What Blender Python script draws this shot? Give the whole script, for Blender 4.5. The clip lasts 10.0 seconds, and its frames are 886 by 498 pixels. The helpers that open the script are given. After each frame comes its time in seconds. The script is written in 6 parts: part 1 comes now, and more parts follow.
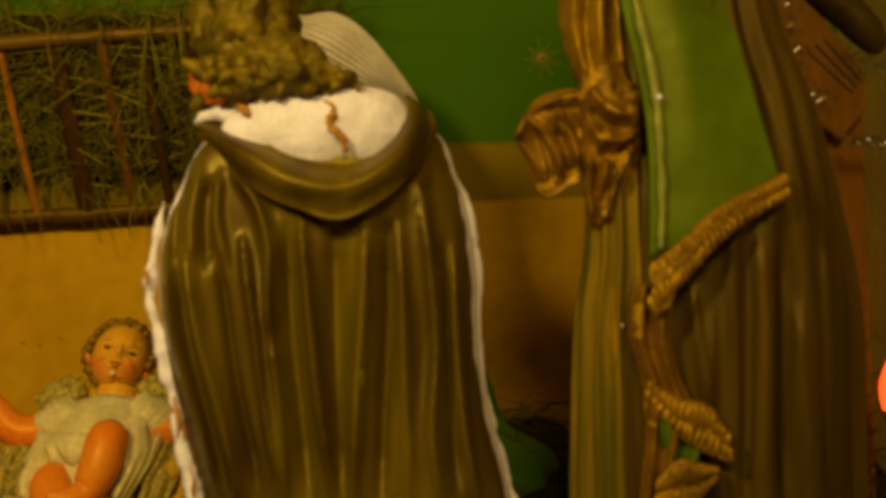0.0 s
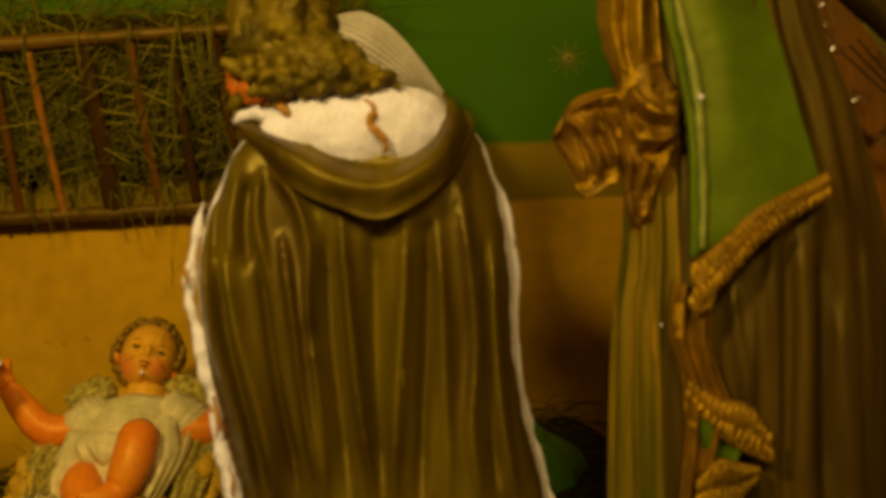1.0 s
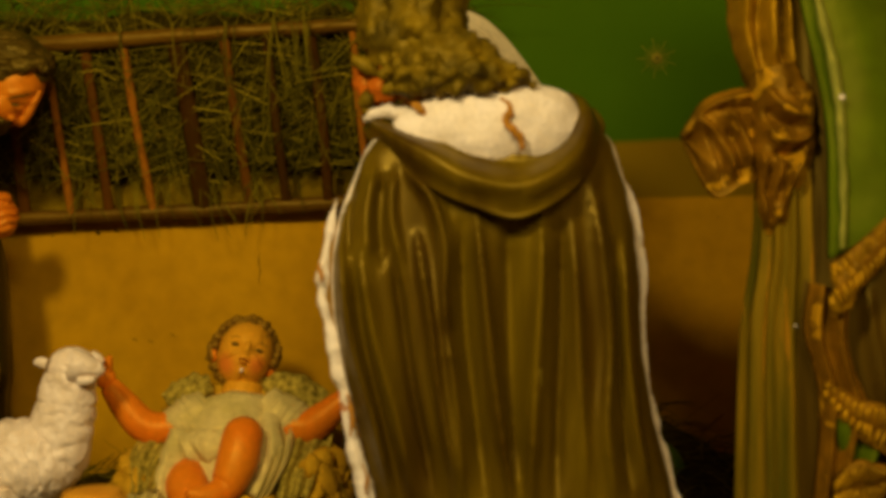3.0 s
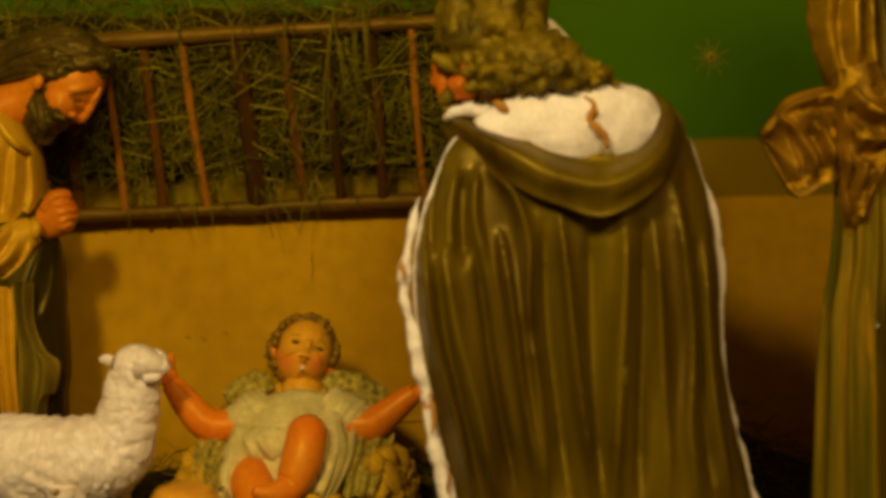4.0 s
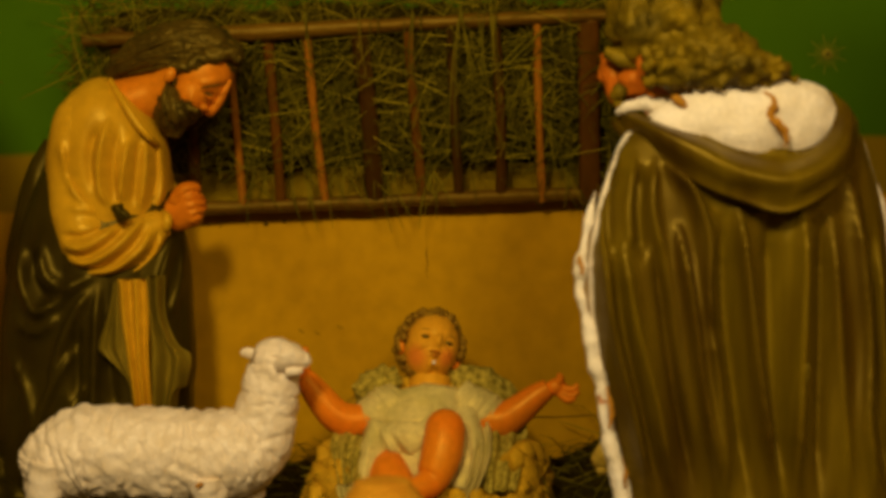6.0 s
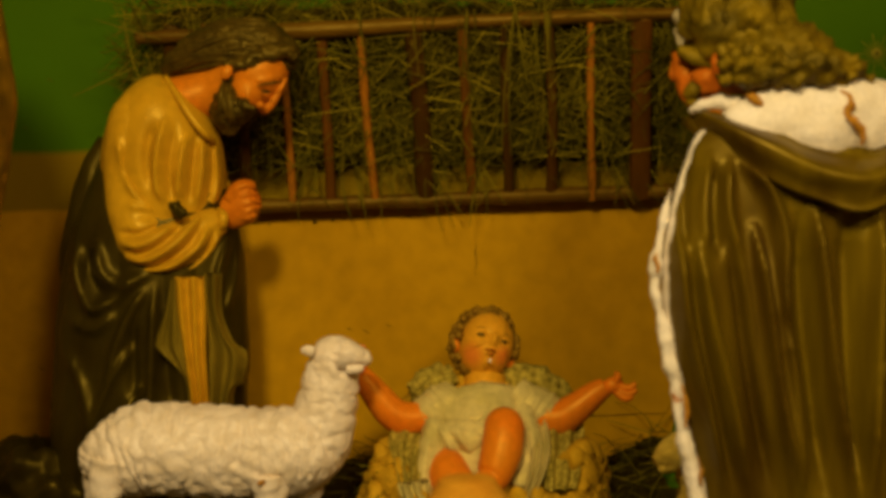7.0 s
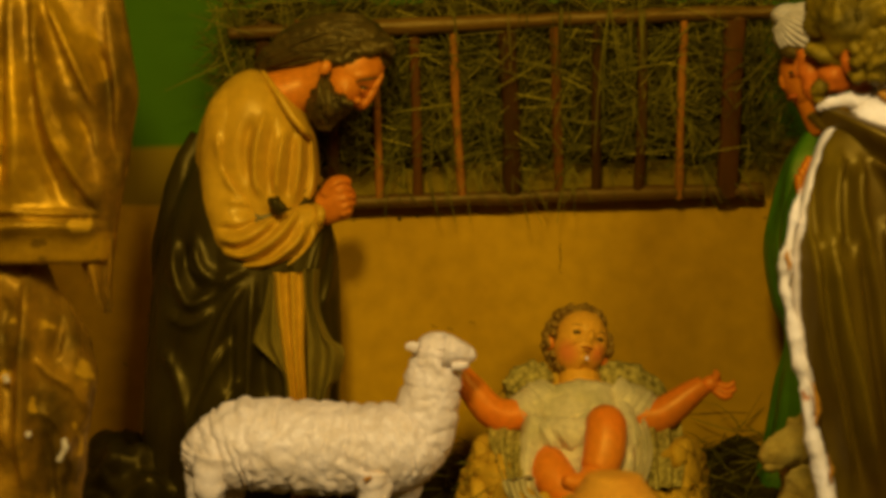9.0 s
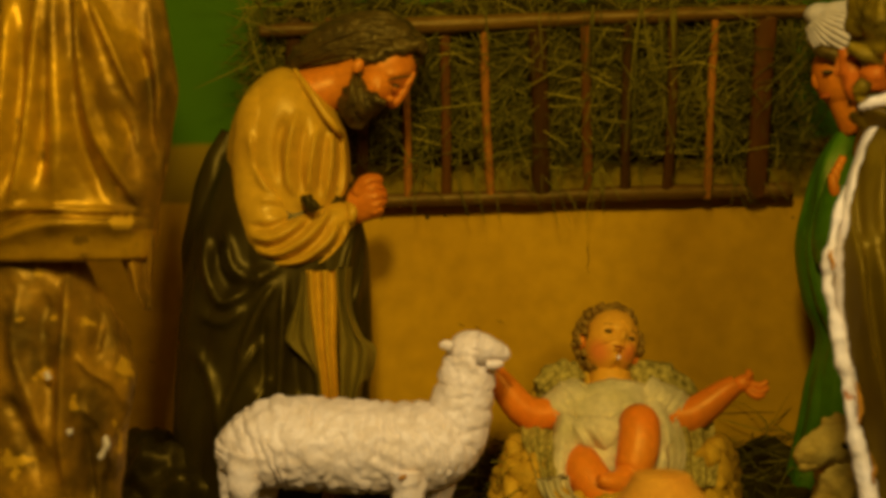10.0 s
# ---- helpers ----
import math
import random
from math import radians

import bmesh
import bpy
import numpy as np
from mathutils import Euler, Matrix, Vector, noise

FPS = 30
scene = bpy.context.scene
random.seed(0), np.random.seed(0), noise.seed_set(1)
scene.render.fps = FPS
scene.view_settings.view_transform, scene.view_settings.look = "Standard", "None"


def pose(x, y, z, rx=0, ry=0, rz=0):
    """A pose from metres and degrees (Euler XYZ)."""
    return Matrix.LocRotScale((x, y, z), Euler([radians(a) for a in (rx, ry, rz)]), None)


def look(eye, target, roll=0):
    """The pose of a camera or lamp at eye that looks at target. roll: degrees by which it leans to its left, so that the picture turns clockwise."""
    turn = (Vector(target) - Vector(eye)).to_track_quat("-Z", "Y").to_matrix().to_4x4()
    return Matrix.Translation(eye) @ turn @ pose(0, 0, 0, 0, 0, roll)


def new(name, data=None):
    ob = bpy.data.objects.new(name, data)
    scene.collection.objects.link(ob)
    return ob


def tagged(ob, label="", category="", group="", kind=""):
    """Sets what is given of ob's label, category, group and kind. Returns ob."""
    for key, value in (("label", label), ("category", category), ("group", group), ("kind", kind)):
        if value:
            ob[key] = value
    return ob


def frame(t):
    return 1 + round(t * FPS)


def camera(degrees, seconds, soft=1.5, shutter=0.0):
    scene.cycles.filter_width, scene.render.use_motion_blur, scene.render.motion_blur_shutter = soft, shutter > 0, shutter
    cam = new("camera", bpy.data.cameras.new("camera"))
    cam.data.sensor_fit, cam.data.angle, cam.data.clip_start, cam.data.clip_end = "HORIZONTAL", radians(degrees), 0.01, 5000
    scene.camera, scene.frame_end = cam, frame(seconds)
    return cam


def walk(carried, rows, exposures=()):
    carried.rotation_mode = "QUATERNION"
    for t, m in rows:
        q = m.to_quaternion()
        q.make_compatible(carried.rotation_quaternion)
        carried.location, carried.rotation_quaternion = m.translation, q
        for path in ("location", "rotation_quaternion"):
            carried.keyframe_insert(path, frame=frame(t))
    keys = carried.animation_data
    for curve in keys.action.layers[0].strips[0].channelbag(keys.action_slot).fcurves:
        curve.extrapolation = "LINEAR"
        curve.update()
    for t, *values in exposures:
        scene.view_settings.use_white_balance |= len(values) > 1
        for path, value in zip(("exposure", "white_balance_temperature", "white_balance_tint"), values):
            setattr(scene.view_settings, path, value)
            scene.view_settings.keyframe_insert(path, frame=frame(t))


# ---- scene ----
cam = camera(42.0, 10.0, soft=4.0)
cam.data.dof.use_dof, cam.data.dof.focus_distance, cam.data.dof.aperture_fstop = True, 1.95, 3.2
METRES, EYE, TILT, LEAN, TURN = 0.808, 0.47, 0.0, 2.2, 0.0
ROWS = [
    (0.0, 0.0, 0.0, 0.0, -0.0, 0.0, 0.0),
    (0.5, -0.0229, 0.0005, 0.0, -0.006, -0.011, -0.03),
    (1.0, -0.0576, 0.0005, -0.0005, -0.011, -0.006, -0.08),
    (1.5, -0.0981, 0.0011, -0.0006, -0.022, -0.017, -0.15),
    (2.0, -0.1443, 0.0014, -0.0014, -0.039, -0.006, -0.23),
    (2.5, -0.1963, 0.0016, -0.0016, -0.062, -0.022, -0.3),
    (4.0, -0.3747, 0.0043, -0.0036, -0.129, -0.107, -0.57),
    (4.5, -0.4308, 0.0048, -0.0061, -0.18, -0.112, -0.68),
    (5.0, -0.4879, 0.0053, -0.0064, -0.219, -0.174, -0.74),
    (5.5, -0.5671, 0.0073, -0.0083, -0.247, -0.236, -0.85),
    (7.0, -0.7453, 0.0094, -0.0151, -0.331, -0.292, -1.06),
    (7.5, -0.8034, 0.0109, -0.0172, -0.354, -0.32, -1.16),
    (8.0, -0.8446, 0.0119, -0.0195, -0.348, -0.314, -1.24),
    (8.5, -0.8961, 0.0132, -0.0225, -0.421, -0.303, -1.33),
    (9.0, -0.9363, 0.0141, -0.025, -0.432, -0.298, -1.42),
    (9.5, -0.9724, 0.0151, -0.0264, -0.444, -0.326, -1.5),
    (10.0, -0.9993, 0.0164, -0.0288, -0.472, -0.314, -1.58),
]
walk(cam, [(t, pose(0, 0, EYE, TILT, LEAN, TURN) @ pose(METRES * x, METRES * y, METRES * z, 90 + pitch, roll, yaw)) for t, x, y, z, yaw, pitch, roll in ROWS])

# ---- light ----
world = bpy.data.worlds.new("world")
scene.world = world
world.use_nodes = True
world.node_tree.nodes["Background"].inputs[0].default_value = (1.0, 0.72, 0.35, 1)
world.node_tree.nodes["Background"].inputs[1].default_value = 0.05


def spot_lamp(name, eye, target, radius, watts, colour, degrees, blend):
    data = bpy.data.lights.new(name, "SPOT")
    data.shadow_soft_size, data.energy, data.color = radius, watts, colour
    data.spot_size, data.spot_blend = radians(degrees), blend
    ob = new(name, data)
    ob.matrix_world = look(eye, target)
    return ob


spot_lamp("niche_spotlight", (-0.9, -0.1, 1.45), (-0.7, 2.0, 0.32), 0.12, 106.0, (1.0, 0.76, 0.36), 118, 1.0)
# Unseen fill lamp, added at front right to lift the shadows.
fill = bpy.data.lights.new("front_fill_light", "AREA")
fill.shape, fill.size, fill.energy, fill.color = "DISK", 0.7, 30.0, (1.0, 0.755, 0.36)
new("front_fill_light", fill).matrix_world = look((0.25, -0.9, 1.75), (-0.2, 1.7, 0.4))

# ---- materials ----


def mat(name, colour, colour2=None, rough=0.5, scale=12.0, bump=0.2, bump_scale=60.0, metal=0.0,
        blotch=None, blotch_scale=18.0, blotch_at=0.66, island=False, piece=False, spec=0.5, stretch=(1, 1, 1), vary=0.4, sheen=(1.0, 0.72, 0.12), warm_cast=(1.0, 0.92, 0.32)):
    """A painted or natural surface. The last argument multiplies the light's warm cast into its colours."""
    colour = tuple(a * k for a, k in zip(colour, warm_cast))
    colour2 = colour2 and tuple(a * k for a, k in zip(colour2, warm_cast))
    blotch = blotch and tuple(a * k for a, k in zip(blotch, warm_cast))
    m = bpy.data.materials.new(name)
    m.use_nodes = True
    nt = m.node_tree
    n, l = nt.nodes, nt.links
    bsdf = n["Principled BSDF"]
    bsdf.inputs["Roughness"].default_value = rough
    bsdf.inputs["Metallic"].default_value = metal
    bsdf.inputs["Specular IOR Level"].default_value = spec
    # Highlights are tinted yellow to carry the same warm cast.
    bsdf.inputs["Specular Tint"].default_value = (*sheen, 1)
    coord = n.new("ShaderNodeTexCoord")
    mapping = n.new("ShaderNodeMapping")
    mapping.inputs["Scale"].default_value = stretch
    l.new(coord.outputs["Object"], mapping.inputs["Vector"])

    def noisy(s, detail=4.0):
        t = n.new("ShaderNodeTexNoise")
        t.inputs["Scale"].default_value, t.inputs["Detail"].default_value = s, detail
        l.new(mapping.outputs[0], t.inputs["Vector"])
        return t.outputs["Fac"]

    def mix(fac, a, b):
        x = n.new("ShaderNodeMix")
        x.data_type = "RGBA"
        for sock, v in ((x.inputs[0], fac), (x.inputs[6], a), (x.inputs[7], b)):
            if hasattr(v, "is_linked"):
                l.new(v, sock)
            else:
                sock.default_value = v if isinstance(v, float) else (*v, 1)
        return x.outputs[2]

    def ramp(fac, lo, hi):
        r = n.new("ShaderNodeMapRange")
        r.inputs[1].default_value, r.inputs[2].default_value = lo, hi
        l.new(fac, r.inputs[0])
        return r.outputs[0]

    colour2 = colour2 or tuple(c * (1 - vary) for c in colour)
    big = ramp(noisy(scale), 0.32, 0.68)
    col = mix(big, colour, colour2)
    fine = ramp(noisy(scale * 7), 0.3, 0.75)
    col = mix(fine, col, mix(0.35, col, tuple(c * 0.45 for c in colour2)))
    if island or piece:
        info = n.new("ShaderNodeNewGeometry" if island else "ShaderNodeObjectInfo")
        out = info.outputs["Random Per Island"] if island else info.outputs["Random"]
        col = mix(ramp(out, 0.1, 0.85), col, mix(0.85, col, tuple(c * 0.22 for c in colour2)))
    if blotch:
        b = ramp(noisy(blotch_scale, 6.0), blotch_at, blotch_at + 0.03)
        col = mix(b, col, blotch)
    l.new(col, bsdf.inputs["Base Color"])
    rr = n.new("ShaderNodeMapRange")
    rr.inputs[3].default_value, rr.inputs[4].default_value = max(0.05, rough - 0.12), min(1.0, rough + 0.15)
    l.new(noisy(scale * 2.3), rr.inputs[0])
    l.new(rr.outputs[0], bsdf.inputs["Roughness"])
    if bump:
        bp = n.new("ShaderNodeBump")
        bp.inputs["Strength"].default_value, bp.inputs["Distance"].default_value = bump, 0.004
        l.new(noisy(bump_scale, 6.0), bp.inputs["Height"])
        l.new(bp.outputs[0], bsdf.inputs["Normal"])
    return m


def wall_paint():
    """Ochre dado, olive band and green upper wall, as three coats of paint one above the other."""
    m = mat("wall_paint", (0.58, 0.33, 0.014), (0.47, 0.26, 0.01), rough=0.6, scale=4, bump=0.15, bump_scale=45, spec=0.12,
            blotch=(0.2, 0.11, 0.02), blotch_scale=26, blotch_at=0.735)
    n, l = m.node_tree.nodes, m.node_tree.links
    bsdf = n["Principled BSDF"]
    old = bsdf.inputs["Base Color"].links[0].from_socket
    coord = n.new("ShaderNodeTexCoord")
    sep = n.new("ShaderNodeSeparateXYZ")
    l.new(coord.outputs["Object"], sep.inputs[0])
    wob = n.new("ShaderNodeTexNoise")
    wob.inputs["Scale"].default_value = 9
    l.new(coord.outputs["Object"], wob.inputs["Vector"])
    add = n.new("ShaderNodeMath")
    add.operation = "MULTIPLY_ADD"
    add.inputs[1].default_value = 0.008
    l.new(wob.outputs["Fac"], add.inputs[0])
    l.new(sep.outputs[2], add.inputs[2])
    prev = old
    for edge, a, b, soft in ((0.556, (0.24, 0.148, 0.003), (0.18, 0.115, 0.002), 0.004), (0.661, (0.048, 0.13, 0.001), (0.034, 0.09, 0.001), 0.006)):
        step = n.new("ShaderNodeMapRange")
        step.inputs[1].default_value, step.inputs[2].default_value = edge - soft, edge + soft
        l.new(add.outputs[0], step.inputs[0])
        t = n.new("ShaderNodeTexNoise")
        t.inputs["Scale"].default_value, t.inputs["Detail"].default_value = 5, 5
        l.new(coord.outputs["Object"], t.inputs["Vector"])
        band = n.new("ShaderNodeMix")
        band.data_type = "RGBA"
        band.inputs[6].default_value, band.inputs[7].default_value = (*a, 1), (*b, 1)
        l.new(t.outputs["Fac"], band.inputs[0])
        x = n.new("ShaderNodeMix")
        x.data_type = "RGBA"
        l.new(step.outputs[0], x.inputs[0])
        l.new(prev, x.inputs[6])
        l.new(band.outputs[2], x.inputs[7])
        prev = x.outputs[2]
    l.new(prev, bsdf.inputs["Base Color"])
    return m


def blush(m, spots, colour):
    """Rouge brushed on round the given places: x, y, z, radius."""
    n, l = m.node_tree.nodes, m.node_tree.links
    bsdf = n["Principled BSDF"]
    prev = bsdf.inputs["Base Color"].links[0].from_socket
    coord = n.new("ShaderNodeTexCoord")
    for x, y, z, r in spots:
        gap = n.new("ShaderNodeVectorMath")
        gap.operation = "DISTANCE"
        gap.inputs[1].default_value = (x, y, z)
        l.new(coord.outputs["Object"], gap.inputs[0])
        fade = n.new("ShaderNodeMapRange")
        fade.interpolation_type = "SMOOTHSTEP"
        fade.inputs[1].default_value, fade.inputs[2].default_value = r * 0.2, r
        fade.inputs[3].default_value, fade.inputs[4].default_value = 0.85, 0.0
        l.new(gap.outputs["Value"], fade.inputs[0])
        x2 = n.new("ShaderNodeMix")
        x2.data_type = "RGBA"
        x2.inputs[7].default_value = (*colour, 1)
        l.new(fade.outputs[0], x2.inputs[0])
        l.new(prev, x2.inputs[6])
        prev = x2.outputs[2]
    l.new(prev, bsdf.inputs["Base Color"])


M_WALL = wall_paint()
M_STUCCO = mat("cream_stucco", (0.85, 0.68, 0.4), (0.7, 0.54, 0.3), rough=0.85, scale=8, bump=0.9, bump_scale=120, spec=0.2)
# Kept pale so that the unseen walls and ceiling bounce fill light.
M_BOUNCE = mat("pale_bounce_plaster", (0.62, 0.52, 0.32), rough=0.9, scale=3, bump=0.2)
M_EARTH = mat("dark_boards", (0.06, 0.045, 0.02), rough=0.9, scale=9, bump=0.4)
M_HAY = mat("hay", (0.24, 0.2, 0.018), (0.11, 0.105, 0.009), rough=0.7, scale=14, bump=0, island=True, spec=0.25)
M_STRAW = mat("bright_straw", (0.44, 0.36, 0.045), (0.3, 0.25, 0.03), rough=0.6, scale=14, bump=0, island=True, spec=0.25)
# Hay colour darkened to stand for the shade between loose stalks.
M_HAYSHADE = mat("packed_hay", (0.045, 0.033, 0.006), (0.018, 0.014, 0.003), rough=0.9, scale=55, bump=1.0, bump_scale=150, spec=0.1)
M_RAIL = mat("rail_wood", (0.15, 0.078, 0.01), (0.075, 0.036, 0.005), rough=0.45, scale=20, bump=0.5, bump_scale=90, stretch=(0.15, 1, 1))
M_SLAT = mat("slat_wood", (0.17, 0.058, 0.006), (0.1, 0.034, 0.004), rough=0.55, scale=25, bump=0.4, stretch=(1, 1, 0.12), piece=True)
M_TWIG = mat("peeled_twig", (0.42, 0.16, 0.025), (0.3, 0.11, 0.016), rough=0.5, scale=30, bump=0.3, stretch=(1, 1, 0.12))
M_CLOAK = mat("brown_cloak_paint", (0.15, 0.108, 0.006), (0.05, 0.028, 0.003), rough=0.34, scale=15, bump=0.1, bump_scale=40, stretch=(1, 1, 0.14), blotch=(0.2, 0.06, 0.02), blotch_scale=9, blotch_at=0.74)
M_FUR = mat("white_fur_paint", (0.9, 0.85, 0.88), (0.84, 0.77, 0.72), rough=0.6, scale=30, bump=0.5, bump_scale=90, blotch=(0.42, 0.16, 0.04), blotch_scale=22, blotch_at=0.7, warm_cast=(1, 0.97, 0.85), sheen=(1, 1, 1))
M_HAIR = mat("greying_hair_paint", (0.24, 0.17, 0.012), (0.035, 0.027, 0.004), rough=0.5, scale=32, bump=0.6, bump_scale=70)
M_BROWNHAIR = mat("brown_hair_paint", (0.085, 0.055, 0.012), (0.03, 0.02, 0.005), rough=0.42, scale=45, bump=0.5, bump_scale=90)
M_RUDDY = mat("ruddy_flesh_paint", (0.6, 0.15, 0.025), (0.48, 0.13, 0.02), rough=0.45, scale=30, bump=0.1)
M_SKIN = mat("flesh_paint", (0.66, 0.22, 0.02), (0.56, 0.15, 0.014), rough=0.4, scale=14, bump=0.05, vary=0.2)
M_FACE = mat("flushed_flesh_paint", (0.78, 0.2, 0.02), (0.72, 0.24, 0.025), rough=0.4, scale=14, bump=0.05)
M_TUNIC = mat("cream_tunic_paint", (0.62, 0.365, 0.034), (0.52, 0.29, 0.024), rough=0.33, scale=9, bump=0.08, vary=0.2)
M_MANTLE = mat("dark_olive_mantle_paint", (0.034, 0.026, 0.003), (0.016, 0.011, 0.002), rough=0.4, scale=9, bump=0.15, spec=0.4)
M_VEIL = mat("cream_veil_paint", (0.62, 0.54, 0.36), (0.5, 0.43, 0.27), rough=0.5, scale=16, bump=0.2, warm_cast=(1, 0.97, 0.85), sheen=(1, 1, 1))
M_DRAPE = mat("olive_cream_drape_paint", (0.24, 0.18, 0.04), (0.1, 0.078, 0.016), rough=0.42, scale=22, bump=0.1, stretch=(1, 1, 0.3))
# Lighter green of the highlight painted along the panel's crease.
M_CREASELIGHT = mat("crease_highlight_green", (0.3, 0.34, 0.16), (0.2, 0.25, 0.1), rough=0.4, scale=30, bump=0.1)
M_LINEN = mat("white_linen_paint", (0.7, 0.58, 0.34), (0.46, 0.39, 0.18), rough=0.45, scale=16, bump=0.3, bump_scale=80, warm_cast=(1, 0.97, 0.6))
M_LACE = mat("lace", (0.6, 0.5, 0.2), (0.16, 0.13, 0.035), rough=0.7, scale=120, bump=1.0, bump_scale=150)
M_BABYHAIR = mat("fair_curl_paint", (0.32, 0.19, 0.04), (0.13, 0.065, 0.014), rough=0.45, scale=60, bump=0.5)
M_LIP = mat("lip_paint", (0.5, 0.12, 0.03), rough=0.35, scale=30, bump=0)
M_EYE = mat("eye_paint", (0.06, 0.05, 0.03), rough=0.2, scale=30, bump=0)
M_STRAWBED = mat("straw_crib", (0.66, 0.4, 0.045), (0.44, 0.26, 0.03), rough=0.65, scale=26, bump=0.6, bump_scale=70)
M_WOOL = mat("painted_wool", (0.95, 0.85, 0.82), (0.82, 0.7, 0.6), rough=0.42, scale=40, bump=0.5, bump_scale=60, blotch=(0.5, 0.3, 0.12), blotch_scale=30, blotch_at=0.76, warm_cast=(1, 0.97, 0.85), sheen=(1, 1, 1))
M_LAMB = mat("yellowed_wool_paint", (0.64, 0.5, 0.24), (0.42, 0.3, 0.1), rough=0.55, scale=30, bump=0.5, bump_scale=60)
M_GREEN = mat("green_mantle_paint", (0.06, 0.18, 0.006), (0.035, 0.115, 0.004), rough=0.4, scale=8, bump=0.1)
M_PANEL = mat("green_panel_paint", (0.095, 0.175, 0.005), (0.06, 0.115, 0.003), rough=0.42, scale=6, bump=0.15, blotch=(0.3, 0.33, 0.15), blotch_scale=24, blotch_at=0.74)
M_GOLD = mat("worn_gilding", (0.5, 0.29, 0.014), (0.15, 0.085, 0.006), rough=0.36, scale=16, bump=0.4, bump_scale=60, metal=0.3, blotch=(0.16, 0.09, 0.02), blotch_scale=30, blotch_at=0.68)
M_GILT = mat("dulled_gilding", (0.6, 0.34, 0.012), (0.16, 0.085, 0.006), rough=0.36, scale=12, bump=0.5, bump_scale=60, metal=0.3, blotch=(0.15, 0.085, 0.01), blotch_scale=30, blotch_at=0.64)
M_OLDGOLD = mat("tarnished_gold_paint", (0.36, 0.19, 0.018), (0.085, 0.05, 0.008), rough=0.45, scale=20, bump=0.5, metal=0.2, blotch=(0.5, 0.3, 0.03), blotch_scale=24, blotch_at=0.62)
M_BROWNGOLD = mat("brown_and_gold_cloth_paint", (0.3, 0.15, 0.012), (0.08, 0.04, 0.005), rough=0.42, scale=30, bump=0.5, metal=0.15, blotch=(0.46, 0.26, 0.02), blotch_scale=30, blotch_at=0.58)
M_OLIVE = mat("olive_gold_robe_paint", (0.28, 0.18, 0.014), (0.07, 0.07, 0.008), rough=0.42, scale=34, bump=0.3, stretch=(1, 1, 0.08), blotch=(0.34, 0.18, 0.02), blotch_scale=60, blotch_at=0.6)
M_DARKROBE = mat("dark_brown_robe_paint", (0.1, 0.062, 0.007), (0.024, 0.012, 0.003), rough=0.42, scale=30, bump=0.1, stretch=(1, 1, 0.05))
M_BOARD = mat("carved_board_wood", (0.3, 0.11, 0.016), (0.14, 0.05, 0.01), rough=0.45, scale=18, bump=0.3, stretch=(1, 1, 0.2))
M_BEAM = mat("dark_beam_wood", (0.05, 0.03, 0.012), rough=0.5, scale=18, bump=0.3)
M_TINSEL = mat("tinsel", (0.7, 0.68, 0.5), rough=0.2, scale=60, bump=0, metal=0.9, island=True, warm_cast=(1, 0.97, 0.85), sheen=(1, 1, 1))
M_FIR = mat("fir_needles", (0.03, 0.06, 0.012), rough=0.6, scale=40, bump=0, island=True)
M_STARGOLD = mat("star_paint", (0.3, 0.26, 0.06), (0.16, 0.18, 0.04), rough=0.5, scale=40, bump=0.2)
M_STARDARK = mat("star_stud", (0.03, 0.02, 0.01), rough=0.5, scale=40, bump=0)
M_CRACK = mat("dark_crack", (0.12, 0.07, 0.015), rough=0.9, scale=40, bump=0)
M_HAT = mat("straw_hat", (0.58, 0.3, 0.06), (0.5, 0.22, 0.04), rough=0.7, scale=30, bump=0.5, bump_scale=200)
M_STAIN = mat("brown_stain", (0.52, 0.25, 0.07), rough=0.6, scale=40, bump=0)
M_BABYFACE = mat("infant_face_paint", (0.74, 0.38, 0.05), (0.68, 0.33, 0.04), rough=0.38, scale=20, bump=0.04)
blush(M_BABYFACE, [(-0.5501, 1.82, 0.3042, 0.028), (-0.5005, 1.82, 0.3001, 0.026)], (0.74, 0.2, 0.02))
M_BULB = bpy.data.materials.new("red_glow")
M_BULB.use_nodes = True
_b = M_BULB.node_tree.nodes["Principled BSDF"]
_b.inputs["Base Color"].default_value = (0.8, 0.03, 0.01, 1)
_b.inputs["Emission Color"].default_value = (1.0, 0.06, 0.008, 1)
_b.inputs["Emission Strength"].default_value = 3.0

# ---- shape helpers ----


def spline(rows, count):
    """Smooth rows of numbers through the given rows."""
    r = np.array(rows, float)
    if len(r) == 2:
        t = np.linspace(0, 1, count)[:, None]
        return r[0] * (1 - t) + r[1] * t
    p = np.vstack([2 * r[0] - r[1], r, 2 * r[-1] - r[-2]])
    out = []
    for u in np.linspace(0, len(r) - 1 - 1e-9, count):
        i = int(u)
        f = u - i
        a, b, c, d = p[i:i + 4]
        out.append(0.5 * (2 * b + (c - a) * f + (2 * a - 5 * b + 4 * c - d) * f * f + (3 * b - a - 3 * c + d) * f ** 3))
    return np.array(out)


def wob(x, y, z, s=1.0, octaves=3):
    return noise.fractal(Vector((x * s, y * s, z * s)), 1.0, 2.0, octaves)


